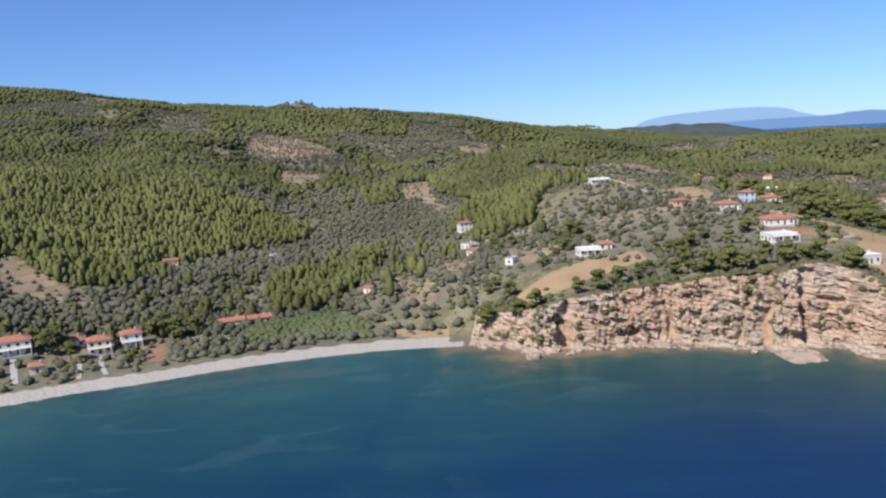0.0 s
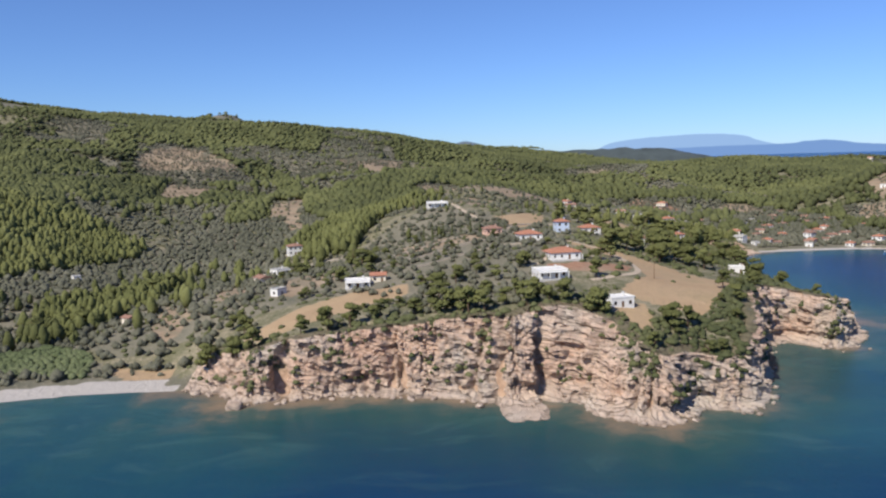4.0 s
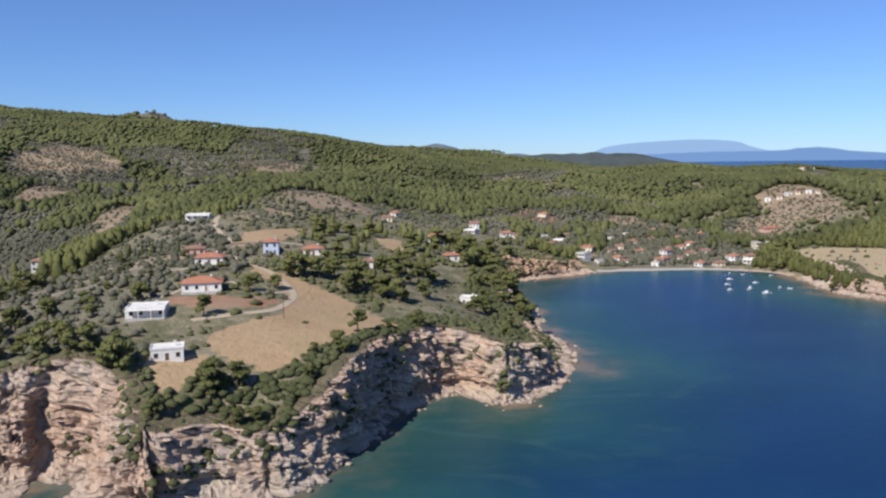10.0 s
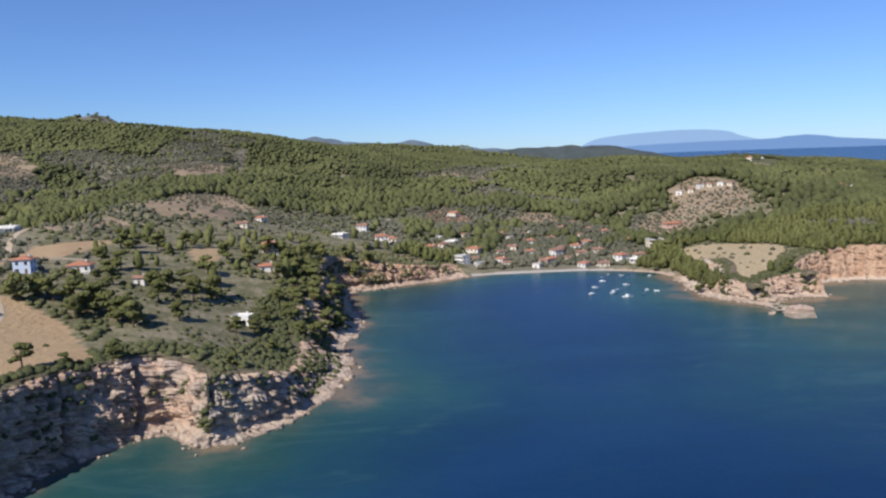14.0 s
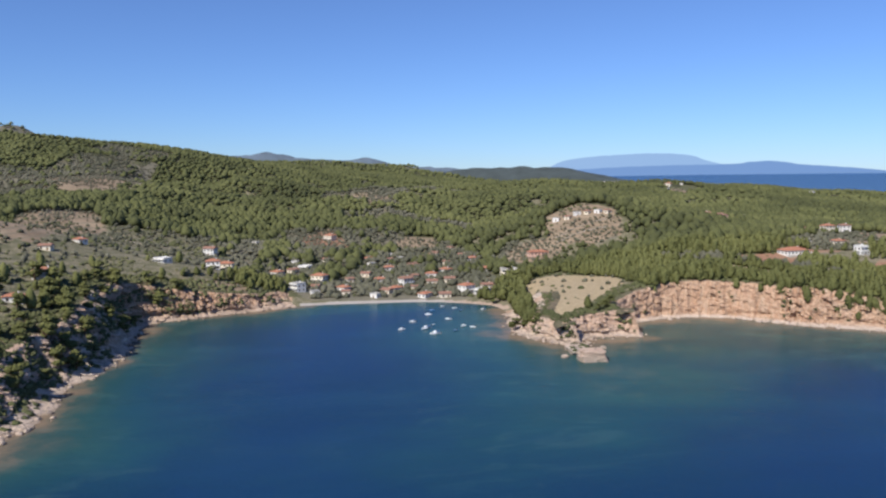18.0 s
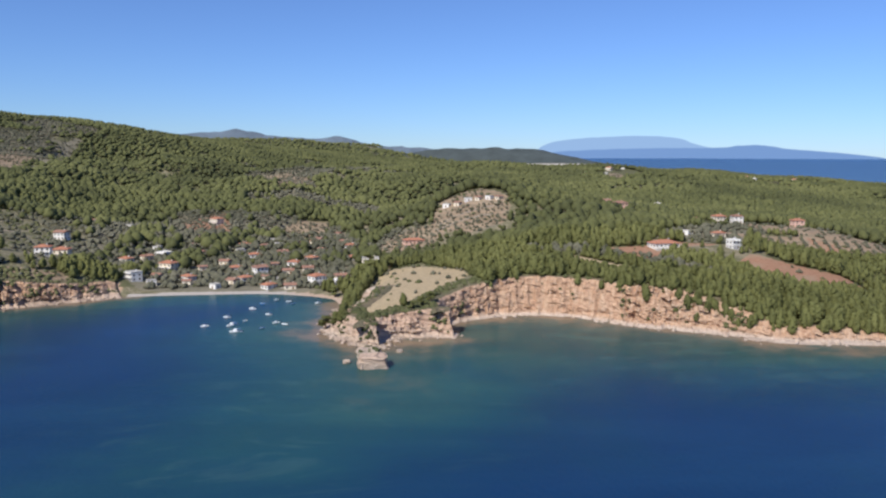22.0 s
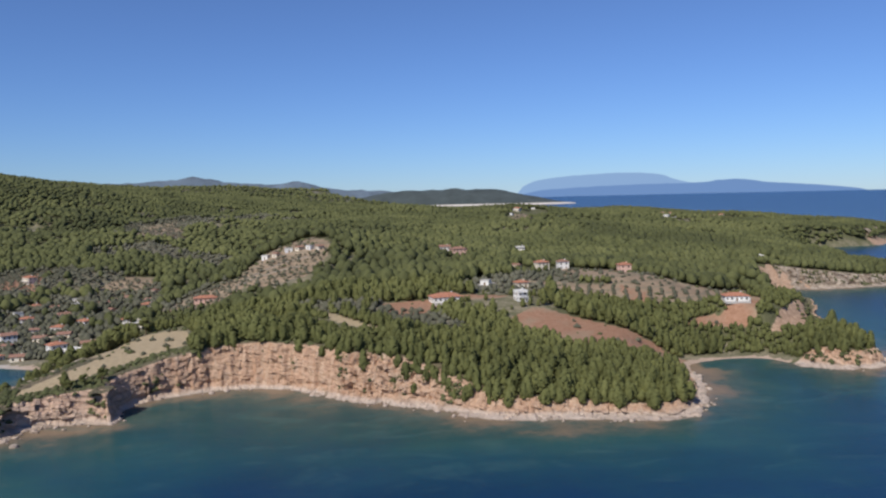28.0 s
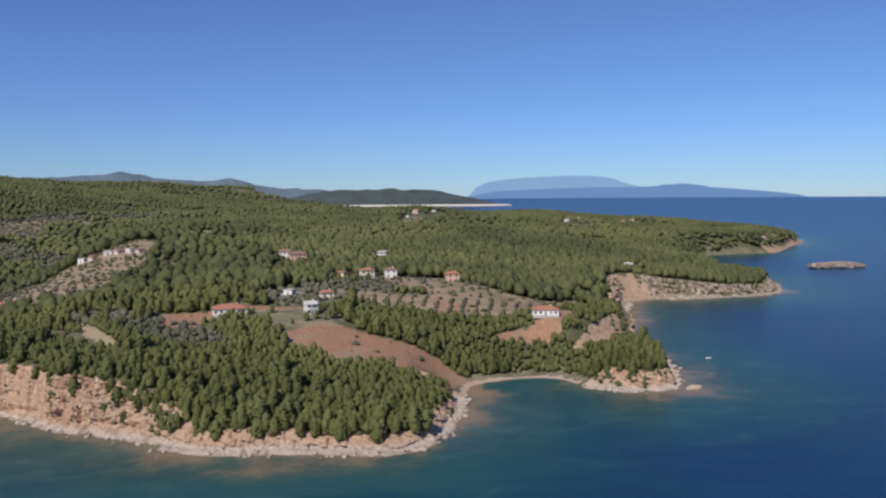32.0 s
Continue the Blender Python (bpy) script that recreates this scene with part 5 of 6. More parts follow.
# those nearest the cliffs stand singly
lone = (x > 25) & (x < 172) & (y < 440)
lone &= np.cumsum(lone) <= 260
olive_kinds = []
for k in range(6):
    tree = tagged(new("olive_tree"), "low grey-green olive tree on the terraced headland", "tree", "olive trees on the headland")
    v, f = olives[k]
    for name, me in (("trunk", trunk_mesh(rng, "trunk", 0.30, 0.055)), ("crown", mesh_from("crown", v, f, OLIVE))):
        ob = new(name, me)
        ob.parent = tree
    olive_kinds.append(tree)
for k, (px, py, s) in enumerate(zip(x[lone], y[lone], size[lone])):
    at = Matrix.LocRotScale((px, py, height(px, py) - 0.15), Euler((0, 0, k * 2.4)), None)
    tree = olive_kinds[k] if k < 6 else copy_thing(olive_kinds[k % 6], at)
    tree.matrix_basis = at @ Matrix.Diagonal((s * 1.1, s * 1.1, s, 1))
x, y, size = x[~lone], y[~lone], size[~lone]
for name, kinds, part_of, label in (("olive_groves", olives, y < 800, "grey-green olive trees in groves on the slopes"), ("hill_groves", small_olives, y >= 800, "grey-green olive groves high on the hills")):
    tagged(planted(name, kinds, x[part_of], y[part_of], on_grid(grid_z, x[part_of], y[part_of]) - 0.3, size[part_of], OLIVE, rng), label, "olive trees", kind="stuff")

# scrub
x, y = scatter(-420, 1250, 256, 900, 3.6, rng)
d, run = on_grid(grid_d, x, y), on_grid(grid_run, x, y)
n = fbm(x, y, 22, 3, 71)
chance = np.where(zone(CLEARED, x, y), 0.50 + 1.1 * n, np.where(x < 330, 0.20 + 0.6 * n, 0.04 + 0.2 * n))
chance = np.where((run < 24) & (d < run + 13), np.where((x > 148) & (x < 330), 0.30, 0.55) + 0.7 * n, chance)
chance = np.where(zone(BARE, x, y), 0.10 + 0.3 * n, chance)
chance = np.where(zone(DRY_FIELDS, x, y), 0.025 + 0.06 * n, np.where(zone(RED_FIELDS, x, y), 0.01, chance))
keep = (rng.uniform(0, 1, len(x)) < chance) & (d > np.where(run < 24, run + 0.5, 15)) & (on_grid(grid_z, x, y) > 1.2) & ~by_a_house(x, y, 5.5, 6.5)
x, y = x[keep], y[keep]
tagged(planted("scrub", bushes, x, y, on_grid(grid_z, x, y) - 0.25, rng.uniform(0.6, 1.7, len(x)) * (1 + 0.5 * (fbm(x, y, 30, 2, 9) > 0.1)), MAQUIS, rng, (1.0, 1.8)), "dark evergreen scrub and bushes", "scrub", kind="stuff")

spots = np.vstack(cliff_plants)
spots = spots[rng.uniform(0, 1, len(spots)) < np.where((spots[:, 0] > 280) & (spots[:, 0] < 330) & (spots[:, 1] > 400), 0.45, np.where(spots[:, 0] < 130, 0.085, np.where(spots[:, 0] < 300, 0.16, np.where((spots[:, 0] > 590) & (spots[:, 0] < 668), 0.02, 0.10))))]
stack_tops = np.c_[rng.uniform(529, 539, 26), rng.uniform(490, 506, 26), np.full(26, 2.4)]
spots = np.vstack([spots, stack_tops])
tagged(planted("cliff_scrub", bushes, spots[:, 0], spots[:, 1], spots[:, 2] - 0.5, rng.uniform(0.7, 1.8, len(spots)), MAQUIS, rng, (0.9, 1.6)), "dark bushes rooted in cracks of the cliffs", "scrub", kind="stuff")

# a dense evergreen edge along the cliff tops and the cape's lee slope
x, y = scatter(0, 1000, 256, 700, 2.0, rng)
d, run = on_grid(grid_d, x, y), on_grid(grid_run, x, y)
edge = (run < 24) & (d > run * np.where((x > 148) & (x < 330), 0.6, 0.9)) & (d < run + np.where(x > 148, 15, 6))
lee = (x > 262) & (x < 330) & (y > 372) & (y < 605) & (d > 3.5) & (d < 34)
n = fbm(x, y, 14, 3, 73)
keep = ((edge & (rng.uniform(0, 1, len(x)) < np.where(x < 148, 0.30, np.where(x < 330, 0.80, np.where(x < 600, 0.62, 0.45))) + 0.9 * n)) | (lee & (rng.uniform(0, 1, len(x)) < 0.80 + 0.9 * n))) & ~by_a_house(x, y)
keep &= ~zone(DRY_FIELDS, x, y) | (d < run + 3)
x, y = x[keep], y[keep]
tagged(planted("cliff_edge_scrub", bushes, x, y, on_grid(grid_z, x, y) - 0.2, rng.uniform(0.8, 2.1, len(x)) * np.where((x > 500) & (x < 600), 0.8, 1.0), MAQUIS, rng, (1.1, 1.9)), "thick dark evergreen scrub along the cliff edge", "scrub", kind="stuff")

# reeds behind the west beach
x, y = scatter(-110, -20, 300, 380, 1.7, rng)
keep = inside(reed_bed, x, y)
x, y = x[keep], y[keep]
tagged(planted("reed_bed", bushes, x, y, on_grid(grid_z, x, y) - 0.2, rng.uniform(1.6, 2.8, len(x)), REEDS, rng), "bed of light green reeds behind the pebble beach", "reeds", kind="stuff")


# ---- far shores ----
def far_ridge(name, crest, depth, foot, material_, seed):
    line = smooth_line(crest, 25)
    u = np.linspace(-1, 1, 22)
    s, uu = np.meshgrid(np.arange(len(line)), u, indexing="ij")
    x, y = np.broadcast_to(line[:, :1], s.shape), line[:, 1:2] + uu * depth
    up = np.maximum(line[:, 2:3] - foot, 0) * (1 - np.abs(uu) ** 1.4)
    z = foot - 6 + (up + 6 * (up > 0)) * (1 + 0.16 * fbm(x.ravel(), y.ravel(), 130, 4, seed).reshape(s.shape))
    return new(name, mesh_from(name, np.c_[x.ravel(), y.ravel(), z.ravel()], sheet_faces(len(u), len(line)), material_))


tagged(far_ridge("far_headland", [(560, 4470, 46), (760, 4450, 84), (918, 4430, 112), (1150, 4420, 132), (1365, 4400, 140), (1560, 4390, 126), (1720, 4380, 96), (1860, 4370, 66), (1960, 4360, 46)], 190, 44, FAR_GREEN, 3),
       "dark scrub-covered headland with a pale beach at its foot", "headland", kind="structure")
tagged(far_ridge("far_hills", [(-900, 4640, 190), (-500, 4700, 205), (-112, 4740, 224), (60, 4740, 205), (212, 4740, 187), (330, 4740, 190), (459, 4740, 198), (618, 4740, 156), (800, 4740, 142), (942, 4740, 138), (1069, 4740, 118), (1300, 4740, 60)], 150, 40, FAR_HAZED, 5),
       "hills far behind the woods, with haze painted on as blue-grey", "hills", kind="structure")



# ---- houses ----
def part(name, bm, material_, parent, label=""):
    """Links a bmesh as one mesh object under a thing or a part."""
    me = bm
    if isinstance(bm, bmesh.types.BMesh):
        me = bpy.data.meshes.new(name)
        bmesh.ops.recalc_face_normals(bm, faces=bm.faces)
        bm.to_mesh(me), bm.free()
        me.materials.append(material_)
    ob = new(name, me)
    ob.parent = parent
    return tagged(ob, label) if label else ob


def box(bm, x0, x1, y0, y1, z0, z1):
    v = [bm.verts.new((x, y, z)) for z in (z0, z1) for y in (y0, y1) for x in (x0, x1)]
    for f in ((0, 2, 3, 1), (4, 5, 7, 6), (0, 1, 5, 4), (2, 6, 7, 3), (0, 4, 6, 2), (1, 3, 7, 5)):
        bm.faces.new([v[i] for i in f])


def boxes(*rows):
    bm = bmesh.new()
    for row in rows:
        box(bm, *row)
    return bm


def pierced_wall(length, tall, holes, thick=0.3):
    """A wall along x, in one piece, with openings right through it; holes: x0, x1, z0, z1."""
    xs = sorted({0.0, length, *[h[0] for h in holes], *[h[1] for h in holes]})
    zs = sorted({-1.2, tall, *[h[2] for h in holes], *[h[3] for h in holes]})
    bm = bmesh.new()
    knot = {}

    def at(i, j, y):
        if (i, j, y) not in knot:
            knot[i, j, y] = bm.verts.new((xs[i], y, zs[j]))
        return knot[i, j, y]

    def solid(i, j):
        if not (0 <= i < len(xs) - 1 and 0 <= j < len(zs) - 1):
            return False
        mx, mz = (xs[i] + xs[i + 1]) / 2, (zs[j] + zs[j + 1]) / 2
        return not any(h[0] < mx < h[1] and h[2] < mz < h[3] for h in holes)

    for i in range(len(xs) - 1):
        for j in range(len(zs) - 1):
            if not solid(i, j):
                continue
            ring = [(i, j), (i + 1, j), (i + 1, j + 1), (i, j + 1)]
            bm.faces.new([at(*k, 0.0) for k in ring])
            bm.faces.new([at(*k, thick) for k in ring[::-1]])
            for (a, b), (di, dj) in zip(((0, 1), (1, 2), (2, 3), (3, 0)), ((0, -1), (1, 0), (0, 1), (-1, 0))):
                if not solid(i + di, j + dj):
                    bm.faces.new((at(*ring[b], 0.0), at(*ring[a], 0.0), at(*ring[a], thick), at(*ring[b], thick)))
    return bm


WINDOW_MESHES = {}


def window_meshes(w, h):
    key = (round(w, 2), round(h, 2))
    if key not in WINDOW_MESHES:
        made = []
        for name, rows, mat in (("window", [(0, w, 0.06, 0.16, 0, 0.09), (0, w, 0.06, 0.16, h - 0.09, h), (0, 0.09, 0.06, 0.16, 0.09, h - 0.09), (w - 0.09, w, 0.06, 0.16, 0.09, h - 0.09), (w / 2 - 0.04, w / 2 + 0.04, 0.06, 0.16, 0.09, h - 0.09)], WOOD),
                                ("pane", [(0.09, w - 0.09, 0.10, 0.12, 0.09, h - 0.09)], GLASS), ("sill", [(-0.1, w + 0.1, -0.12, 0.05, -0.08, 0.0)], CONCRETE)):
            bm = boxes(*rows)
            me = bpy.data.meshes.new(name)
            bm.to_mesh(me), bm.free()
            me.materials.append(mat)
            made.append(me)
        WINDOW_MESHES[key] = made
    return WINDOW_MESHES[key]


def hip_roof(w, d, tall, eave=0.6, gable=False):
    bm = bmesh.new()
    a, b = w / 2 + eave, d / 2 + eave
    r = a if gable else max(a - b, 0.3)
    low = [bm.verts.new(p) for p in ((-a, -b, -0.12), (a, -b, -0.12), (a, b, -0.12), (-a, b, -0.12))]
    rim = [bm.verts.new(p) for p in ((-a, -b, 0.10), (a, -b, 0.10), (a, b, 0.10), (-a, b, 0.10))]
    top = [bm.verts.new((-r, 0, tall)), bm.verts.new((r, 0, tall))]
    bm.faces.new(low[::-1])
    for i in range(4):
        bm.faces.new((low[i], low[(i + 1) % 4], rim[(i + 1) % 4], rim[i]))
    bm.faces.new((rim[0], rim[1], top[1], top[0]))
    bm.faces.new((rim[2], rim[3], top[0], top[1]))
    bm.faces.new((rim[1], rim[2], top[1]))
    bm.faces.new((rim[3], rim[0], top[0]))
    return bm


def house(label, w, d, storeys, roof, wall_mat, roof_mat, porch=None, openings=True, chimney=True):
    """A house about its middle, its front to -y, its floor at z = 0."""
    home = tagged(new("house"), label, "house", "houses of the coast")
    tall = 2.9 * storeys + (0.1 if roof != "flat" else 0.35)
    sides = (("front", w, 0, (-w / 2, -d / 2)), ("right", d, 90, (w / 2, -d / 2)), ("back", w, 180, (w / 2, d / 2)), ("left", d, 270, (-w / 2, d / 2)))
    for side, long, turn, (ox, oy) in sides:
        holes, doors = [], []
        if openings:
            n = max(1, int((long - 0.8) / 2.7))
            gap = long / n
            for s in range(storeys):
                for k in range(n):
                    c = gap * (k + 0.5)
                    if side == "front" and s == 0 and k == n // 2:
                        doors.append((c - 0.55, c + 0.55, 0.0, 2.15))
                    else:
                        holes.append((c - 0.6, c + 0.6, 2.9 * s + 0.95, 2.9 * s + 2.25))
        at = pose(ox, oy, 0, 0, 0, turn)
        # end walls butt between the long ones
        cut = 0.3 if side in ("right", "left") else 0.0
        shifted = [(a - cut, b - cut, z0, z1) for a, b, z0, z1 in holes + doors]
        wall = part("wall", pierced_wall(long - 2 * cut, tall, shifted), wall_mat, home)
        wall.matrix_basis = at @ Matrix.Translation((cut, 0, 0))
        for a, b, z0, z1 in holes:
            frame_me, pane_me, sill_me = window_meshes(b - a, z1 - z0)
            win = part("window", frame_me, None, home)
            win.matrix_basis = at @ Matrix.Translation((a, 0, z0))
            part("pane", pane_me, None, win), part("sill", sill_me, None, win)
        for a, b, z0, z1 in doors:
            door = part("door", boxes((0.0, b - a, 0.08, 0.14, 0, z1 - z0)), WOOD, home, "brown wooden door")
            door.matrix_basis = at @ Matrix.Translation((a, 0, z0))
    part("floor_slab", boxes((-w / 2 + 0.31, w / 2 - 0.31, -d / 2 + 0.31, d / 2 - 0.31, -1.0, 0.05), *[(-w / 2 + 0.31, w / 2 - 0.31, -d / 2 + 0.31, d / 2 - 0.31, 2.9 * s - 0.2, 2.9 * s) for s in range(1, storeys)]), CONCRETE, home)
    if roof == "flat":
        part("roof", boxes((-w / 2 - 0.15, w / 2 + 0.15, -d / 2 - 0.15, d / 2 + 0.15, tall, tall + 0.18), (-w / 2 - 0.15, w / 2 + 0.15, -d / 2 - 0.15, -d / 2 + 0.05, tall + 0.18, tall + 0.55),
                           (-w / 2 - 0.15, w / 2 + 0.15, d / 2 - 0.05, d / 2 + 0.15, tall + 0.18, tall + 0.55), (-w / 2 - 0.15, -w / 2 + 0.05, -d / 2 + 0.05, d / 2 - 0.05, tall + 0.18, tall + 0.55),
                           (w / 2 - 0.05, w / 2 + 0.15, -d / 2 + 0.05, d / 2 - 0.05, tall + 0.18, tall + 0.55)), roof_mat, home, "flat roof with a low parapet")
    else:
        ob = part("roof", hip_roof(w, d, 0.19 * min(w, d) + 0.2, gable=roof == "gable"), roof_mat, home, "orange tiled roof")
        ob.location.z = tall + 0.125
    if chimney:
        top = tall + 0.19 * min(w, d) + 0.6 if roof != "flat" else tall + 1.5
        part("chimney", boxes((w * 0.2, w * 0.2 + 0.7, 0.3, 0.9, tall, top), (w * 0.2 - 0.1, w * 0.2 + 0.8, 0.2, 1.0, top, top + 0.12)), wall_mat, home)
    if porch:
        deep = porch
        y0, y1 = -d / 2 - deep, -d / 2 - 0.003
        part("terrace", boxes((-w / 2, w / 2, y0, y1, -1.2, 0.0)), CONCRETE, home)
        for s in range(1, storeys + 1):
            if s < storeys or roof == "flat":
                part("balcony", boxes((-w / 2, w / 2, y0, y1, 2.9 * s - 0.18, 2.9 * s)), WHITE, home)
        for k in range(4):
            x = -w / 2 + 0.15 + k * (w - 0.6) / 3
            part("post", boxes((x, x + 0.3, y0 + 0.05, y0 + 0.35, 0.0, 2.9 * max(1, storeys - 1) - 0.18)), wall_mat, home)
        if storeys > 1:
            rail = [(-w / 2, w / 2, y0, y0 + 0.06, 2.9 + 0.9, 2.96 + 0.9)] + [(x, x + 0.05, y0 + 0.005, y0 + 0.055, 2.9, 3.8) for x in np.arange(-w / 2, w / 2, 0.45)]
            part("railing", boxes(*rail), WHITE, home)
    return home


def put_house(home, x, y, turn=0.0, sink=0.0):
    w = 4.0
    z = min(height(x + a, y + b) for a in (-w, 0, w) for b in (-w, 0, w))
    top = max(height(x + a, y + b) for a in (-w, 0, w) for b in (-w, 0, w))
    home.matrix_basis = pose(x, y, z * 0.5 + top * 0.5 + 0.1 - sink, 0, 0, turn)


rng = np.random.default_rng(11)
# the houses by the first cliffs, one by one
ONE_BY_ONE = [
    ("small flat-roofed white hut beside a tall pine", 9.0, 6.5, 1, "flat", WHITE, WHITE, None, 168, 304, 14),
    ("white flat-roofed villa with a covered front terrace", 12.5, 9.0, 1, "flat", WHITE, WHITE, 2.4, 150, 343, 8),
    ("white villa with an orange tiled roof and pillared veranda", 14.0, 10.0, 1, "hip", WHITE, TILES, 2.8, 161, 372, 10),
    ("white house with a tiled roof above olive terraces", 11.5, 9.0, 1, "hip", WHITE, TILES, 2.2, 153, 417, 6),
    ("low brown-red cottage among olive trees", 9.0, 7.0, 1, "hip", PINK, OLD_TILES, None, 138, 449, 12),
    ("pale blue two-storey house with a tiled roof", 7.0, 7.0, 2, "hip", BLUISH, TILES, None, 175, 443, 4),
    ("white house with a bright orange hipped roof", 9.5, 8.0, 1, "hip", WHITE, TILES, 2.0, 193, 455, 8),
    ("long white flat-roofed house on the hilltop", 14.0, 8.0, 1, "flat", WHITE, WHITE, 2.0, 112, 556, 4),
    ("white flat-roofed house with a chimney above the dry slope", 11.0, 7.5, 1, "flat", WHITE, WHITE, 1.8, 69, 373, 5),
    ("small orange-roofed shed house beside a white villa", 6.5, 5.5, 1, "gable", CREAM, TILES, None, 78, 378, 5),
    ("white two-storey house half hidden by trees", 9.5, 7.5, 2, "hip", WHITE, OLD_TILES, None, 13, 561, 20),
    ("white shed house alone on the grassy slope", 7.4, 5.5, 1, "flat", WHITE, WHITE, None, 267, 431, -15),
    ("tiny white cabin between the pines", 4.5, 4.5, 1, "gable", WHITE, OLD_TILES, None, 220, 450, 0),
    ("white two-storey beach house with orange roof and balconies", 13.4, 9.0, 2, "hip", WHITE, TILES, 2.4, -188, 317, 30),
    ("small orange-roofed garden cottage by the beach", 5.5, 5.0, 1, "hip", CREAM, TILES, None, -169, 299, 30),
    ("orange-roofed cottage behind garden trees", 10.5, 8.0, 1, "hip", WHITE, TILES, None, -171, 333, 28),
    ("two-storey cream beach house with orange roof", 9.4, 8.0, 2, "hip", CREAM, TILES, 2.0, -156, 327, 28),
    ("two-storey white beach house with orange roof", 8.6, 7.5, 2, "hip", WHITE, TILES, 2.0, -146, 337, 28),
    ("long low orange-roofed house under cypresses", 11.0, 6.5, 1, "gable", CREAM, TILES, None, -108, 366, 24),
    ("long low orange-roofed house beside a reed bed", 10.5, 6.5, 1, "gable", CREAM, TILES, None, -95, 368, 24),
    ("small red-roofed farmhouse at the edge of the pine wood", 9.5, 6.0, 1, "gable", PINK, OLD_TILES, None, -185, 502, 10),
    ("broad white villa with an orange roof in a red clearing", 18.0, 11.0, 1, "hip", WHITE, TILES, 2.6, 736, 653, 8),
    ("white two-storey flat-roofed house with balconies over the red field", 6.4, 6.2, 2, "flat", WHITE, WHITE, 1.8, 780, 642, 12),
    ("long orange-roofed villa on a pillared terrace above the cape", 14.5, 9.0, 1, "hip", WHITE, TILES, 3.0, 913, 634, -14),
    ("pink two-storey villa deep in the woods", 13.0, 9.0, 2, "hip", PINK, OLD_TILES, None, 776, 851, 10),
    ("small orange-roofed house below the olive rows", 8.0, 6.5, 1, "hip", CREAM, TILES, None, 791, 685, 10),
    ("cream tiled house at the top of the olive rows", 9.0, 7.5, 2, "hip", CREAM, TILES, None, 822, 747, 10),
    ("white tiled house beside a hedge of pines", 8.0, 7.0, 2, "hip", WHITE, OLD_TILES, None, 839, 750, 0),
    ("red-roofed house at the end of the olive rows", 8.5, 7.0, 2, "hip", PINK, TILES, None, 879, 729, 0),
    ("pale two-storey flat-roofed building among pines by the bay", 12.0, 8.0, 2, "flat", CREAM, CONCRETE, 1.8, 540, 712, 0),
    ("long orange-roofed house on the terraced hill", 16.0, 7.5, 1, "hip", PINK, TILES, None, 576, 769, 10),
]
for label, w, d, storeys, roof, walls, cover_mat, porch, x, y, turn in ONE_BY_ONE:
    put_house(house(label, w, d, storeys, roof, walls, cover_mat, porch), x, y, turn, 0.4)

# the village and the scattered farms: a few patterns, repeated
PATTERNS = {
    "cottage": [house("low village cottage with an orange tiled roof", 8.5, 6.5, 1, "hip", WHITE, TILES), house("low cream cottage with a faded tiled roof", 7.5, 6.0, 1, "gable", CREAM, OLD_TILES)],
    "tall": [house("two-storey white village house with an orange roof", 9.5, 8.0, 2, "hip", WHITE, TILES, 1.6), house("two-storey cream village house with a tiled roof", 10.5, 8.0, 2, "hip", CREAM, TILES, 1.6),
             house("two-storey white house with a faded tiled roof", 9.0, 7.5, 2, "gable", WHITE, OLD_TILES)],
    "flat": [house("white flat-roofed village house", 9.5, 7.5, 1, "flat", WHITE, WHITE, 1.8), house("white two-storey flat-roofed house", 9.0, 7.5, 2, "flat", WHITE, CONCRETE, 1.6)],
    "shed": [house("small white outbuilding with a flat roof", 6.0, 4.5, 1, "flat", WHITE, CONCRETE, None, True, False), house("small stone outbuilding with a faded roof", 5.5, 4.5, 1, "gable", CREAM, OLD_TILES, None, True, False)],
}
for kind, spots in PLACES.items():
    for k, (x, y) in enumerate(spots):
        model = PATTERNS[kind][k % len(PATTERNS[kind])]
        home = model if k < len(PATTERNS[kind]) else copy_thing(model, Matrix())
        put_house(home, x, y, float(rng.uniform(-55, 55)), 0.5)


# small houses scattered between the village trees
yards, more = [p for spots in PLACES.values() for p in spots], 0
for _ in range(4000):
    if more == 14:
        break
    x, y = float(rng.uniform(345, 540)), float(rng.uniform(672, 880))
    if inside(VILLAGE_LAND, np.array([x]), np.array([y]))[0] and min(math.hypot(x - a, y - b) for a, b in yards) > 13:
        kind = ("cottage", "shed")[more % 2]
        put_house(copy_thing(PATTERNS[kind][1 if more % 3 else 0], Matrix()), x, y, float(rng.uniform(-60, 60)), 0.5)
        yards.append((x, y))
        more += 1


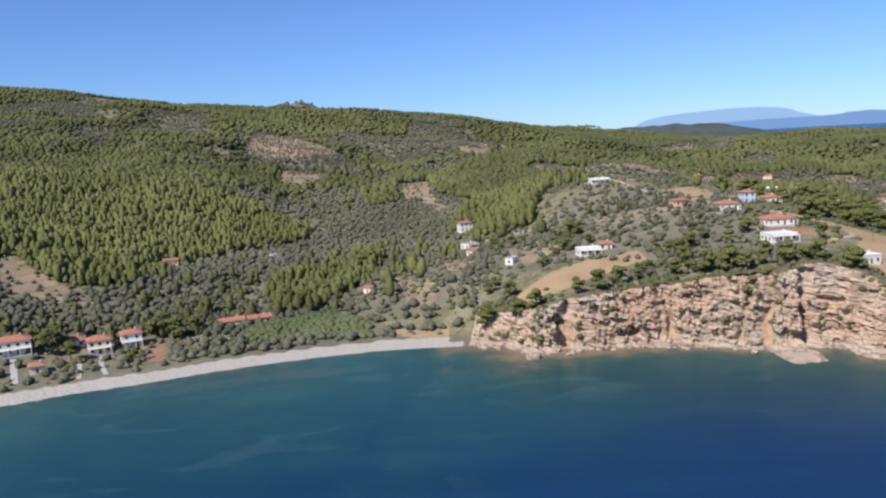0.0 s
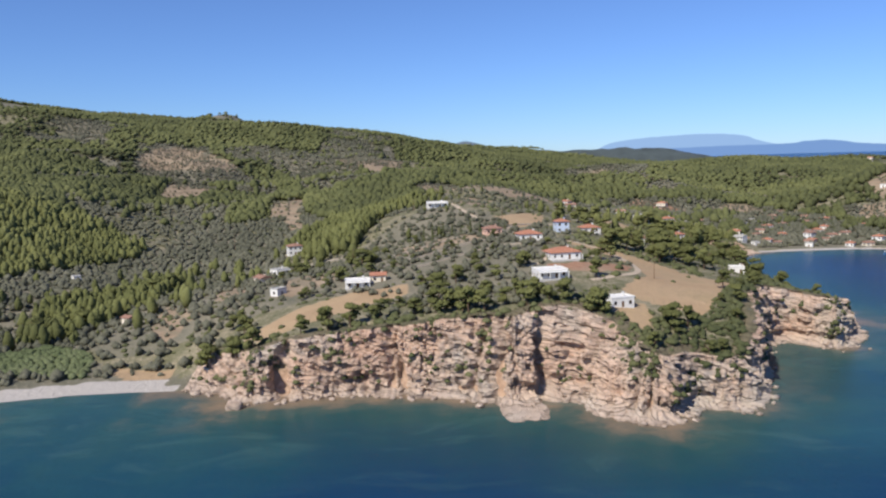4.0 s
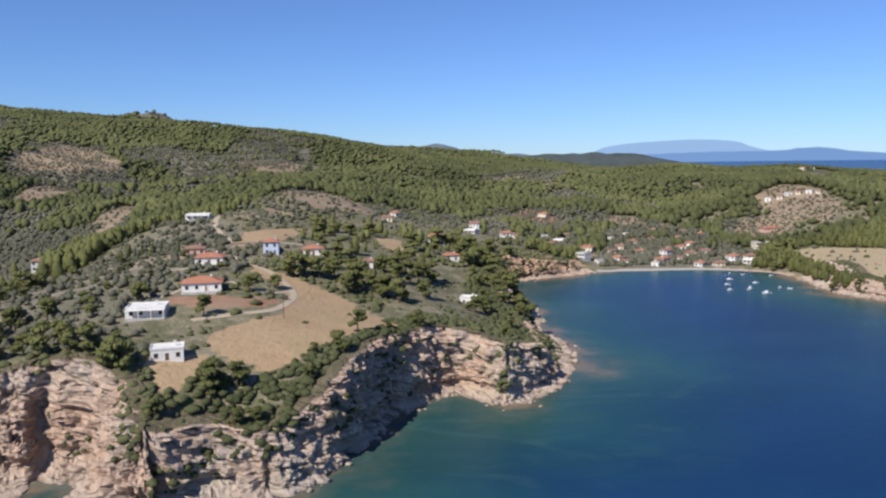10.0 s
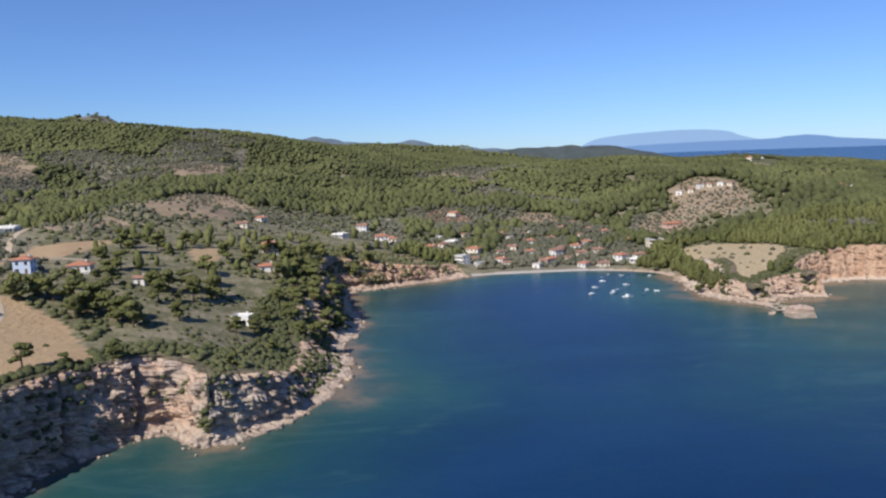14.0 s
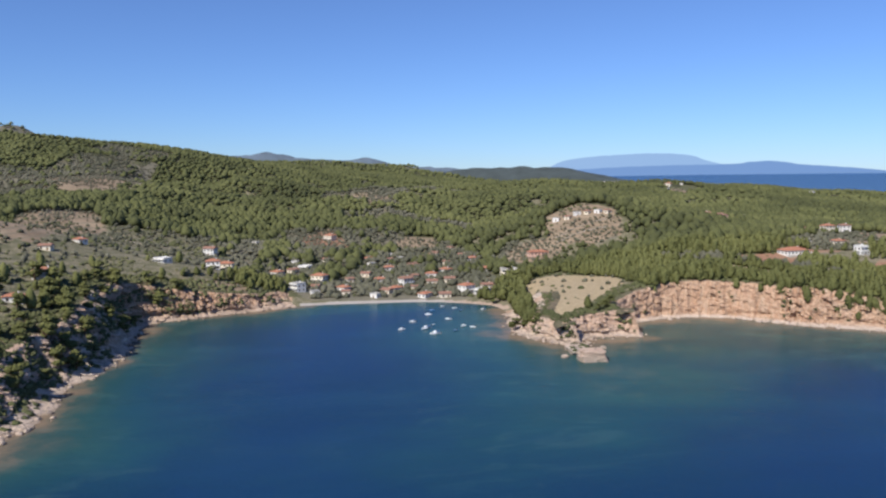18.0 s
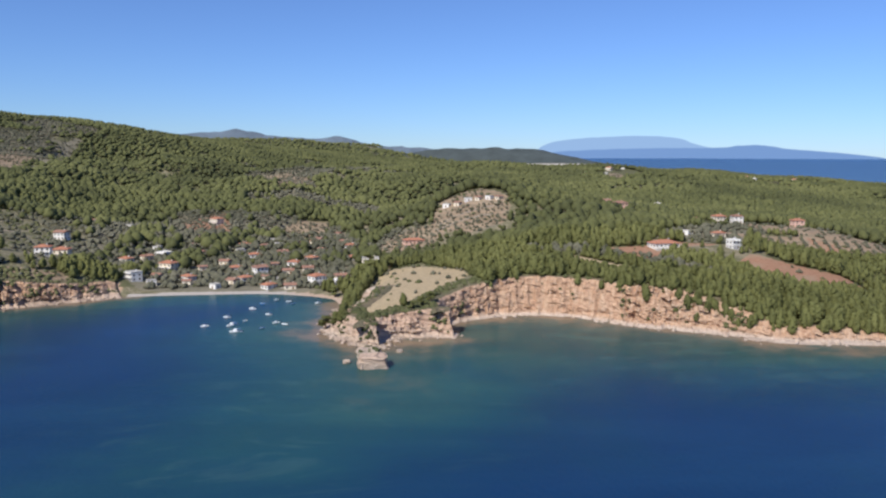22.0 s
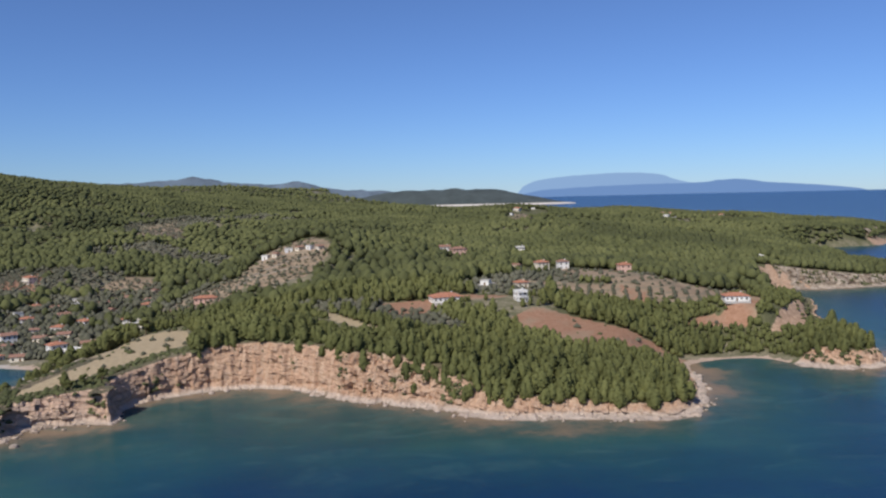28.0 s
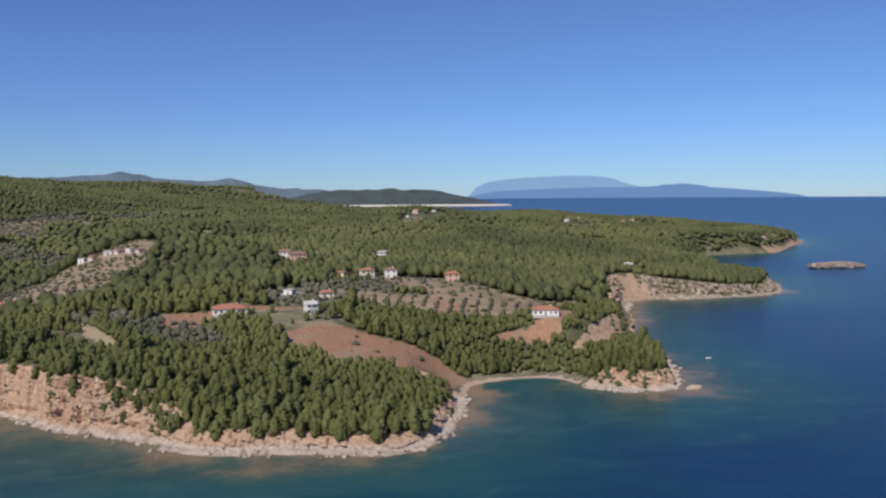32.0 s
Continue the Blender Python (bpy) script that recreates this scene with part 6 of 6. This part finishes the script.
# ---- boats ----
def boat(label, long, wide, paint, cabin, canvas):
    craft = tagged(new("boat"), label, "boat", "boats moored in the bay")
    bm = bmesh.new()
    rings = []
    for k in range(9):
        u = k / 8
        half = wide / 2 * (0.86 + 0.14 * math.sin(u * 2.4)) * (1 - max(0, (u - 0.45) / 0.55) ** 2.2)
        half = max(half, 0.03)
        x, sheer = long * (u - 0.5), 0.55 + 0.35 * u * u
        rings.append([bm.verts.new((x, s * half * f, z)) for s, f, z in ((-1, 1.0, sheer), (-1, 0.86, 0.15), (-1, 0.1, -0.35), (1, 0.1, -0.35), (1, 0.86, 0.15), (1, 1.0, sheer))])
    for p, q in zip(rings, rings[1:]):
        for i in range(5):
            bm.faces.new((p[i], p[i + 1], q[i + 1], q[i]))
    bm.faces.new(rings[0])
    part("hull", bm, paint, craft)
    bm = bmesh.new()
    rows = []
    for k in range(9):
        u = k / 8
        half = wide / 2 * (0.86 + 0.14 * math.sin(u * 2.4)) * (1 - max(0, (u - 0.45) / 0.55) ** 2.2) * 0.94
        x, z = long * (u - 0.5), (0.30 if u < 0.45 else 0.5 + 0.34 * u * u)
        rows.append([bm.verts.new((x, -half, z)), bm.verts.new((x, half, z))])
    for p, q in zip(rows, rows[1:]):
        bm.faces.new((p[0], p[1], q[1], q[0]))
    part("deck", bm, HULL, craft)
    if cabin:
        bm = bmesh.new()
        a, b, h = long * 0.02, long * 0.26, cabin
        v = [bm.verts.new(p) for p in ((-a * 4, -wide * 0.34, 0.45), (b, -wide * 0.25, 0.6), (b, wide * 0.25, 0.6), (-a * 4, wide * 0.34, 0.45), (-a * 4, -wide * 0.30, 0.5 + h), (b * 0.6, -wide * 0.22, 0.5 + h), (b * 0.6, wide * 0.22, 0.5 + h), (-a * 4, wide * 0.30, 0.5 + h))]
        for f in ((0, 1, 5, 4), (1, 2, 6, 5), (2, 3, 7, 6), (3, 0, 4, 7), (4, 5, 6, 7)):
            bm.faces.new([v[i] for i in f])
        part("cabin", bm, HULL, craft)
        part("windscreen", boxes((b * 0.98, b * 1.01, -wide * 0.2, wide * 0.2, 0.72, 0.5 + h * 0.8)), GLASS, craft)
    if canvas:
        part("awning", boxes((-long * 0.38, -long * 0.02, -wide * 0.36, wide * 0.36, 1.75, 1.81)), CANVAS, craft, "dark blue canvas awning")
        for sx, sy in ((-0.36, -0.34), (-0.36, 0.34), (-0.05, -0.34), (-0.05, 0.34)):
            part("pole", boxes((long * sx, long * sx + 0.05, wide * sy, wide * sy + 0.05, 0.45, 1.75)), METAL, craft)
    part("outboard_motor", boxes((-long * 0.5 - 0.35, -long * 0.5 - 0.02, -0.16, 0.16, 0.35, 0.95), (-long * 0.5 - 0.24, -long * 0.5 - 0.1, -0.06, 0.06, -0.5, 0.35)), METAL, craft)
    part("thwart", boxes((-long * 0.28, -long * 0.22, -wide * 0.40, wide * 0.40, 0.36, 0.46)), WOOD, craft)
    return craft


fleet = [boat("white motor boat with a small cabin at anchor", 5.2, 2.0, HULL, 0.9, False), boat("open white fishing boat at anchor", 4.2, 1.7, HULL, 0, False),
         boat("white motor boat under a dark blue awning", 5.0, 1.9, HULL, 0.5, True), boat("blue-hulled open boat at anchor", 4.2, 1.6, HULL_BLUE, 0, False)]
large = [boat("large white cabin boat in the middle of the bay", 7.5, 2.7, HULL, 1.5, True)]
MOORINGS = [(450, 565), (469, 576), (458, 587), (473, 624), (480, 635), (488, 630), (480, 592), (480, 558), (486, 570), (491, 566), (506, 623), (491, 622), (469, 609), (1001, 607)]
for k, (x, y) in enumerate(MOORINGS):
    craft = fleet[k % 4] if k < 4 else copy_thing(fleet[k % 4], Matrix())
    craft.matrix_basis = pose(x, y, 0.0, 0, 0, 200 + 40 * math.sin(k * 1.9)) @ Matrix.Scale(0.8, 4)
for k, (x, y) in enumerate([(464, 566), (468, 551)]):
    craft = large[0] if k == 0 else copy_thing(large[0], Matrix())
    craft.matrix_basis = pose(x, y, 0.0, 0, 0, 210 - 25 * k) @ Matrix.Scale(0.85, 4)


# ---- rocks in the sea ----
def sea_rock(label, x, y, wide, deep, tall, seed, step=4, square=0.55):
    bm = bmesh.new()
    bmesh.ops.create_icosphere(bm, subdivisions=step, radius=1.0)
    v = np.array([p.co for p in bm.verts])
    f = np.array([[p.index for p in q.verts] for q in bm.faces])
    bm.free()
    v = np.sign(v) * np.abs(v) ** square
    p = v * [wide / 2, deep / 2, tall]
    bed = np.floor(p[:, 2] / 1.5 + 0.4 * fbm(p[:, 0] + seed, p[:, 1], 6, 2, 3))
    swell = 1 + 0.22 * fbm(p[:, 0] + 3 * bed + seed, p[:, 1] + p[:, 2], 5, 3, 6) + 0.10 * vnoise(bed * 2.7 + 0.5, 0 * bed + seed, 8)
    p[:, :2] *= swell[:, None]
    p[:, 2] += 0.5 * fbm(p[:, 0], p[:, 1] + seed, 4, 3, 9)
    p[:, 2] = np.maximum(p[:, 2], -2.0)
    ob = new("sea_rock", mesh_from("sea_rock", p, f, CLIFF, smooth=False))
    ob.location = (x, y, 0)
    return tagged(ob, label, "rock", "rocks in the sea")


sea_rock("square pale rock stack standing off the spit", 535, 480, 13, 10, 5.0, 3, 5, 0.28)
sea_rock("low bush-topped rock between the spit and its stack", 534, 498, 12, 17, 2.6, 21, 4, 0.5)
sea_rock("small rock beside the stack", 524, 487, 3.5, 3, 1.6, 5, 3)
sea_rock("small rock east of the spit", 548, 503, 3, 2.5, 1.2, 9, 3)
sea_rock("low flat ledge at the foot of the cliffs", 129, 277, 15, 20, 0.6, 14, 4, 0.8)
sea_rock("dark boulder under the west cliff", 31, 291, 6, 5, 2.6, 17, 3)
sea_rock("long bare islet off the far capes", 1452, 1064, 80, 26, 7, 33, 5, 0.8)
sea_rock("white rock at the tip of the cape", 958, 547, 6, 4, 1.8, 41, 3)
sea_rock("white rock under the eastern cliff", 984, 648, 7, 5, 2.2, 47, 3)

rng = np.random.default_rng(23)
pick = rng.integers(0, len(coast_xy), 2600)
pick = pick[(coast_run[pick] < 24) & (coast_xy[pick, 0] > 10) & (coast_xy[pick, 0] < 1000) & (coast_xy[pick, 1] < 720)]
bx, by = coast_xy[pick, 0] + rng.normal(0, 2.2, len(pick)), coast_xy[pick, 1] + rng.normal(-0.6, 2.2, len(pick))
lump = [(ICO_V * (1 + rng.uniform(-0.35, 0.35, (12, 1))) * [0.6, 0.5, 0.38], ICO_F) for _ in range(6)]
ob = planted("shore_boulders", lump, bx, by, np.full(len(bx), 0.25), rng.uniform(0.5, 2.6, len(bx)) ** 1.2, CLIFF, rng)
tagged(ob, "fallen pale boulders along the waterline", "boulders", kind="stuff")


# ---- tracks, walls, poles ----
def track(name, label, points, wide, mat, lift=0.12):
    line = smooth_line(points, 2.0)
    t = np.gradient(line, axis=0)
    t /= np.hypot(*t.T)[:, None]
    side = np.c_[-t[:, 1], t[:, 0]]
    across = np.array([-0.5, -0.2, 0.2, 0.5])
    x = line[:, :1] + side[:, :1] * across * wide
    y = line[:, 1:] + side[:, 1:] * across * wide
    z = on_grid(grid_z, x.ravel(), y.ravel()) + lift
    me = mesh_from(name, np.c_[x.ravel(), y.ravel(), z], sheet_faces(4, len(line)), mat)
    return tagged(new(name, me), label, "track", kind="structure")


track("path_1", "pale gravel track round the edge of the field", [(166, 337), (177, 344), (190, 355), (194, 372), (193, 383), (188, 394), (179, 407), (169, 417), (160, 430), (150, 455), (146, 490)], 2.6, TRACK)
track("path_2", "pale track up to the hilltop house", [(146, 490), (135, 512), (126, 540), (122, 580), (128, 620)], 3.0, TRACK)
track("path_3", "gravel track above the villa gardens", [(140, 362), (150, 364), (162, 385), (183, 376), (193, 383)], 2.0, TRACK)
track("road_1", "pale concrete village lane", [(452, 778), (458, 757), (466, 735), (477, 692), (482, 668)], 4.0, CONCRETE)
track("road_2", "pale lane up through the village", [(482, 668), (480, 690), (484, 724), (482, 777), (470, 803), (455, 840)], 3.0, TRACK)
track("road_3", "pale lane on the slope above the village", [(340, 870), (352, 862), (371, 839), (385, 822)], 3.2, TRACK)
track("road_4", "grey lane past the houses on the ridge", [(757, 684), (768, 694), (790, 706), (812, 742), (832, 775), (843, 800)], 3.2, CONCRETE)
track("path_7", "pale track on the open slope above the village", [(205, 800), (211, 790), (232, 778), (255, 768), (276, 776)], 3.0, TRACK)
track("path_4", "pale garden drive down to the beach", [(-184, 309), (-178, 298), (-170, 284)], 2.6, CONCRETE)
track("path_5", "pale garden steps down to the beach", [(-152, 320), (-146, 306), (-138, 292)], 1.8, CONCRETE)
track("path_6", "pale strip between beach gardens", [(-158, 312), (-152, 299), (-147, 288)], 1.8, CONCRETE)


def stone_wall(label, points, tall=0.9, thick=0.5):
    line = smooth_line(points, 3.0)
    bm = bmesh.new()
    rings = []
    t = np.gradient(line, axis=0)
    t /= np.hypot(*t.T)[:, None]
    for (x, y), (tx, ty) in zip(line, t):
        z = height(x, y)
        h = tall * (1 + 0.15 * float(vnoise(np.array([x]), np.array([y]), 5)[0]))
        rings.append([bm.verts.new((x - ty * thick / 2 * s, y + tx * thick / 2 * s, zz)) for s, zz in ((-1, z - 0.4), (-1, z + h), (1, z + h), (1, z - 0.4))])
    for p, q in zip(rings, rings[1:]):
        for i in range(3):
            bm.faces.new((p[i], p[i + 1], q[i + 1], q[i]))
    bm.faces.new(rings[0][::-1]), bm.faces.new(rings[-1])
    bmesh.ops.recalc_face_normals(bm, faces=bm.faces)
    me = bpy.data.meshes.new("stone_wall")
    bm.to_mesh(me), bm.free()
    me.materials.append(STONE)
    return tagged(new("stone_wall", me), label, "wall", "terrace walls")


for k, pts in enumerate([[(96, 392), (115, 398), (135, 404), (150, 405)], [(60, 400), (85, 412), (118, 424), (140, 430)], [(50, 430), (78, 440), (100, 446), (122, 452)], [(150, 470), (165, 478), (185, 480)],
                         [(20, 520), (40, 512), (62, 500)], [(600, 800), (625, 812), (650, 815)], [(596, 785), (620, 795), (645, 795)], [(330, 880), (355, 868), (380, 850)], [(520, 770), (545, 778), (570, 780)]]):
    stone_wall("low dry-stone terrace wall between olive trees", pts)


def pole(x, y, tall):
    post = tagged(new("utility_pole"), "weathered wooden utility pole standing in the open", "pole", "utility poles")
    bm = bmesh.new()
    bmesh.ops.create_cone(bm, cap_ends=True, segments=8, radius1=0.16, radius2=0.10, depth=tall)
    bmesh.ops.translate(bm, verts=bm.verts, vec=(0, 0, tall / 2 - 0.3))
    part("shaft", bm, WOOD, post)
    part("crossarm", boxes((-0.8, 0.8, -0.06, 0.06, tall - 0.9, tall - 0.78)), WOOD, post)
    for s in (-0.7, 0.0, 0.7):
        part("insulator", boxes((s - 0.05, s + 0.05, -0.05, 0.05, tall - 0.78, tall - 0.6)), HULL, post)
    post.matrix_basis = pose(x, y, height(x, y), 0, 0, 30)


for x, y in ((195, 347), (150, 500), (96, 560), (-43, 628), (60, 470)):
    pole(x, y, 8.0 if x > -40 else 16.0)


# ---- cypresses by the low houses ----
def cypress_mesh(seed):
    r = np.random.default_rng(seed)
    vs, fs = [], []
    for k in range(26):
        u = (k + 0.5) / 26
        a, rad = r.uniform(0, 6.28), 0.085 * (1 - u) ** 0.6 + 0.012
        size = 0.075 * (1 - 0.6 * u)
        vs.append(ICO_V * (1 + r.uniform(-0.3, 0.3, (12, 1))) * [size, size, size * 1.6] + [rad * 0.5 * math.cos(a), rad * 0.5 * math.sin(a), 0.06 + 0.9 * u])
        fs.append(ICO_F + 12 * k)
    return mesh_from("crown", np.vstack(vs), np.vstack(fs), MAQUIS)


model = tagged(new("cypress"), "slim dark cypress beside a low house", "tree", "cypresses")
part("crown", cypress_mesh(5), None, model)
part("trunk", trunk_mesh(np.random.default_rng(6), "trunk", 0.3, 0.02), None, model)
for k, (x, y) in enumerate([(-116, 372), (-119, 369), (-122, 374), (-112, 376), (-103, 381), (-98, 383), (-89, 380), (-86, 384), (132, 457), (127, 460), (122, 463), (117, 465), (112, 468), (146, 456), (106, 470), (101, 474)]):
    tree = model if k == 0 else copy_thing(model, Matrix())
    tall = 7.5 + 2.5 * math.sin(k * 2.3)
    tree.matrix_basis = pose(x, y, height(x, y) - 0.2, 0, 0, 40 * k) @ Matrix.Diagonal((tall, tall, tall, 1))
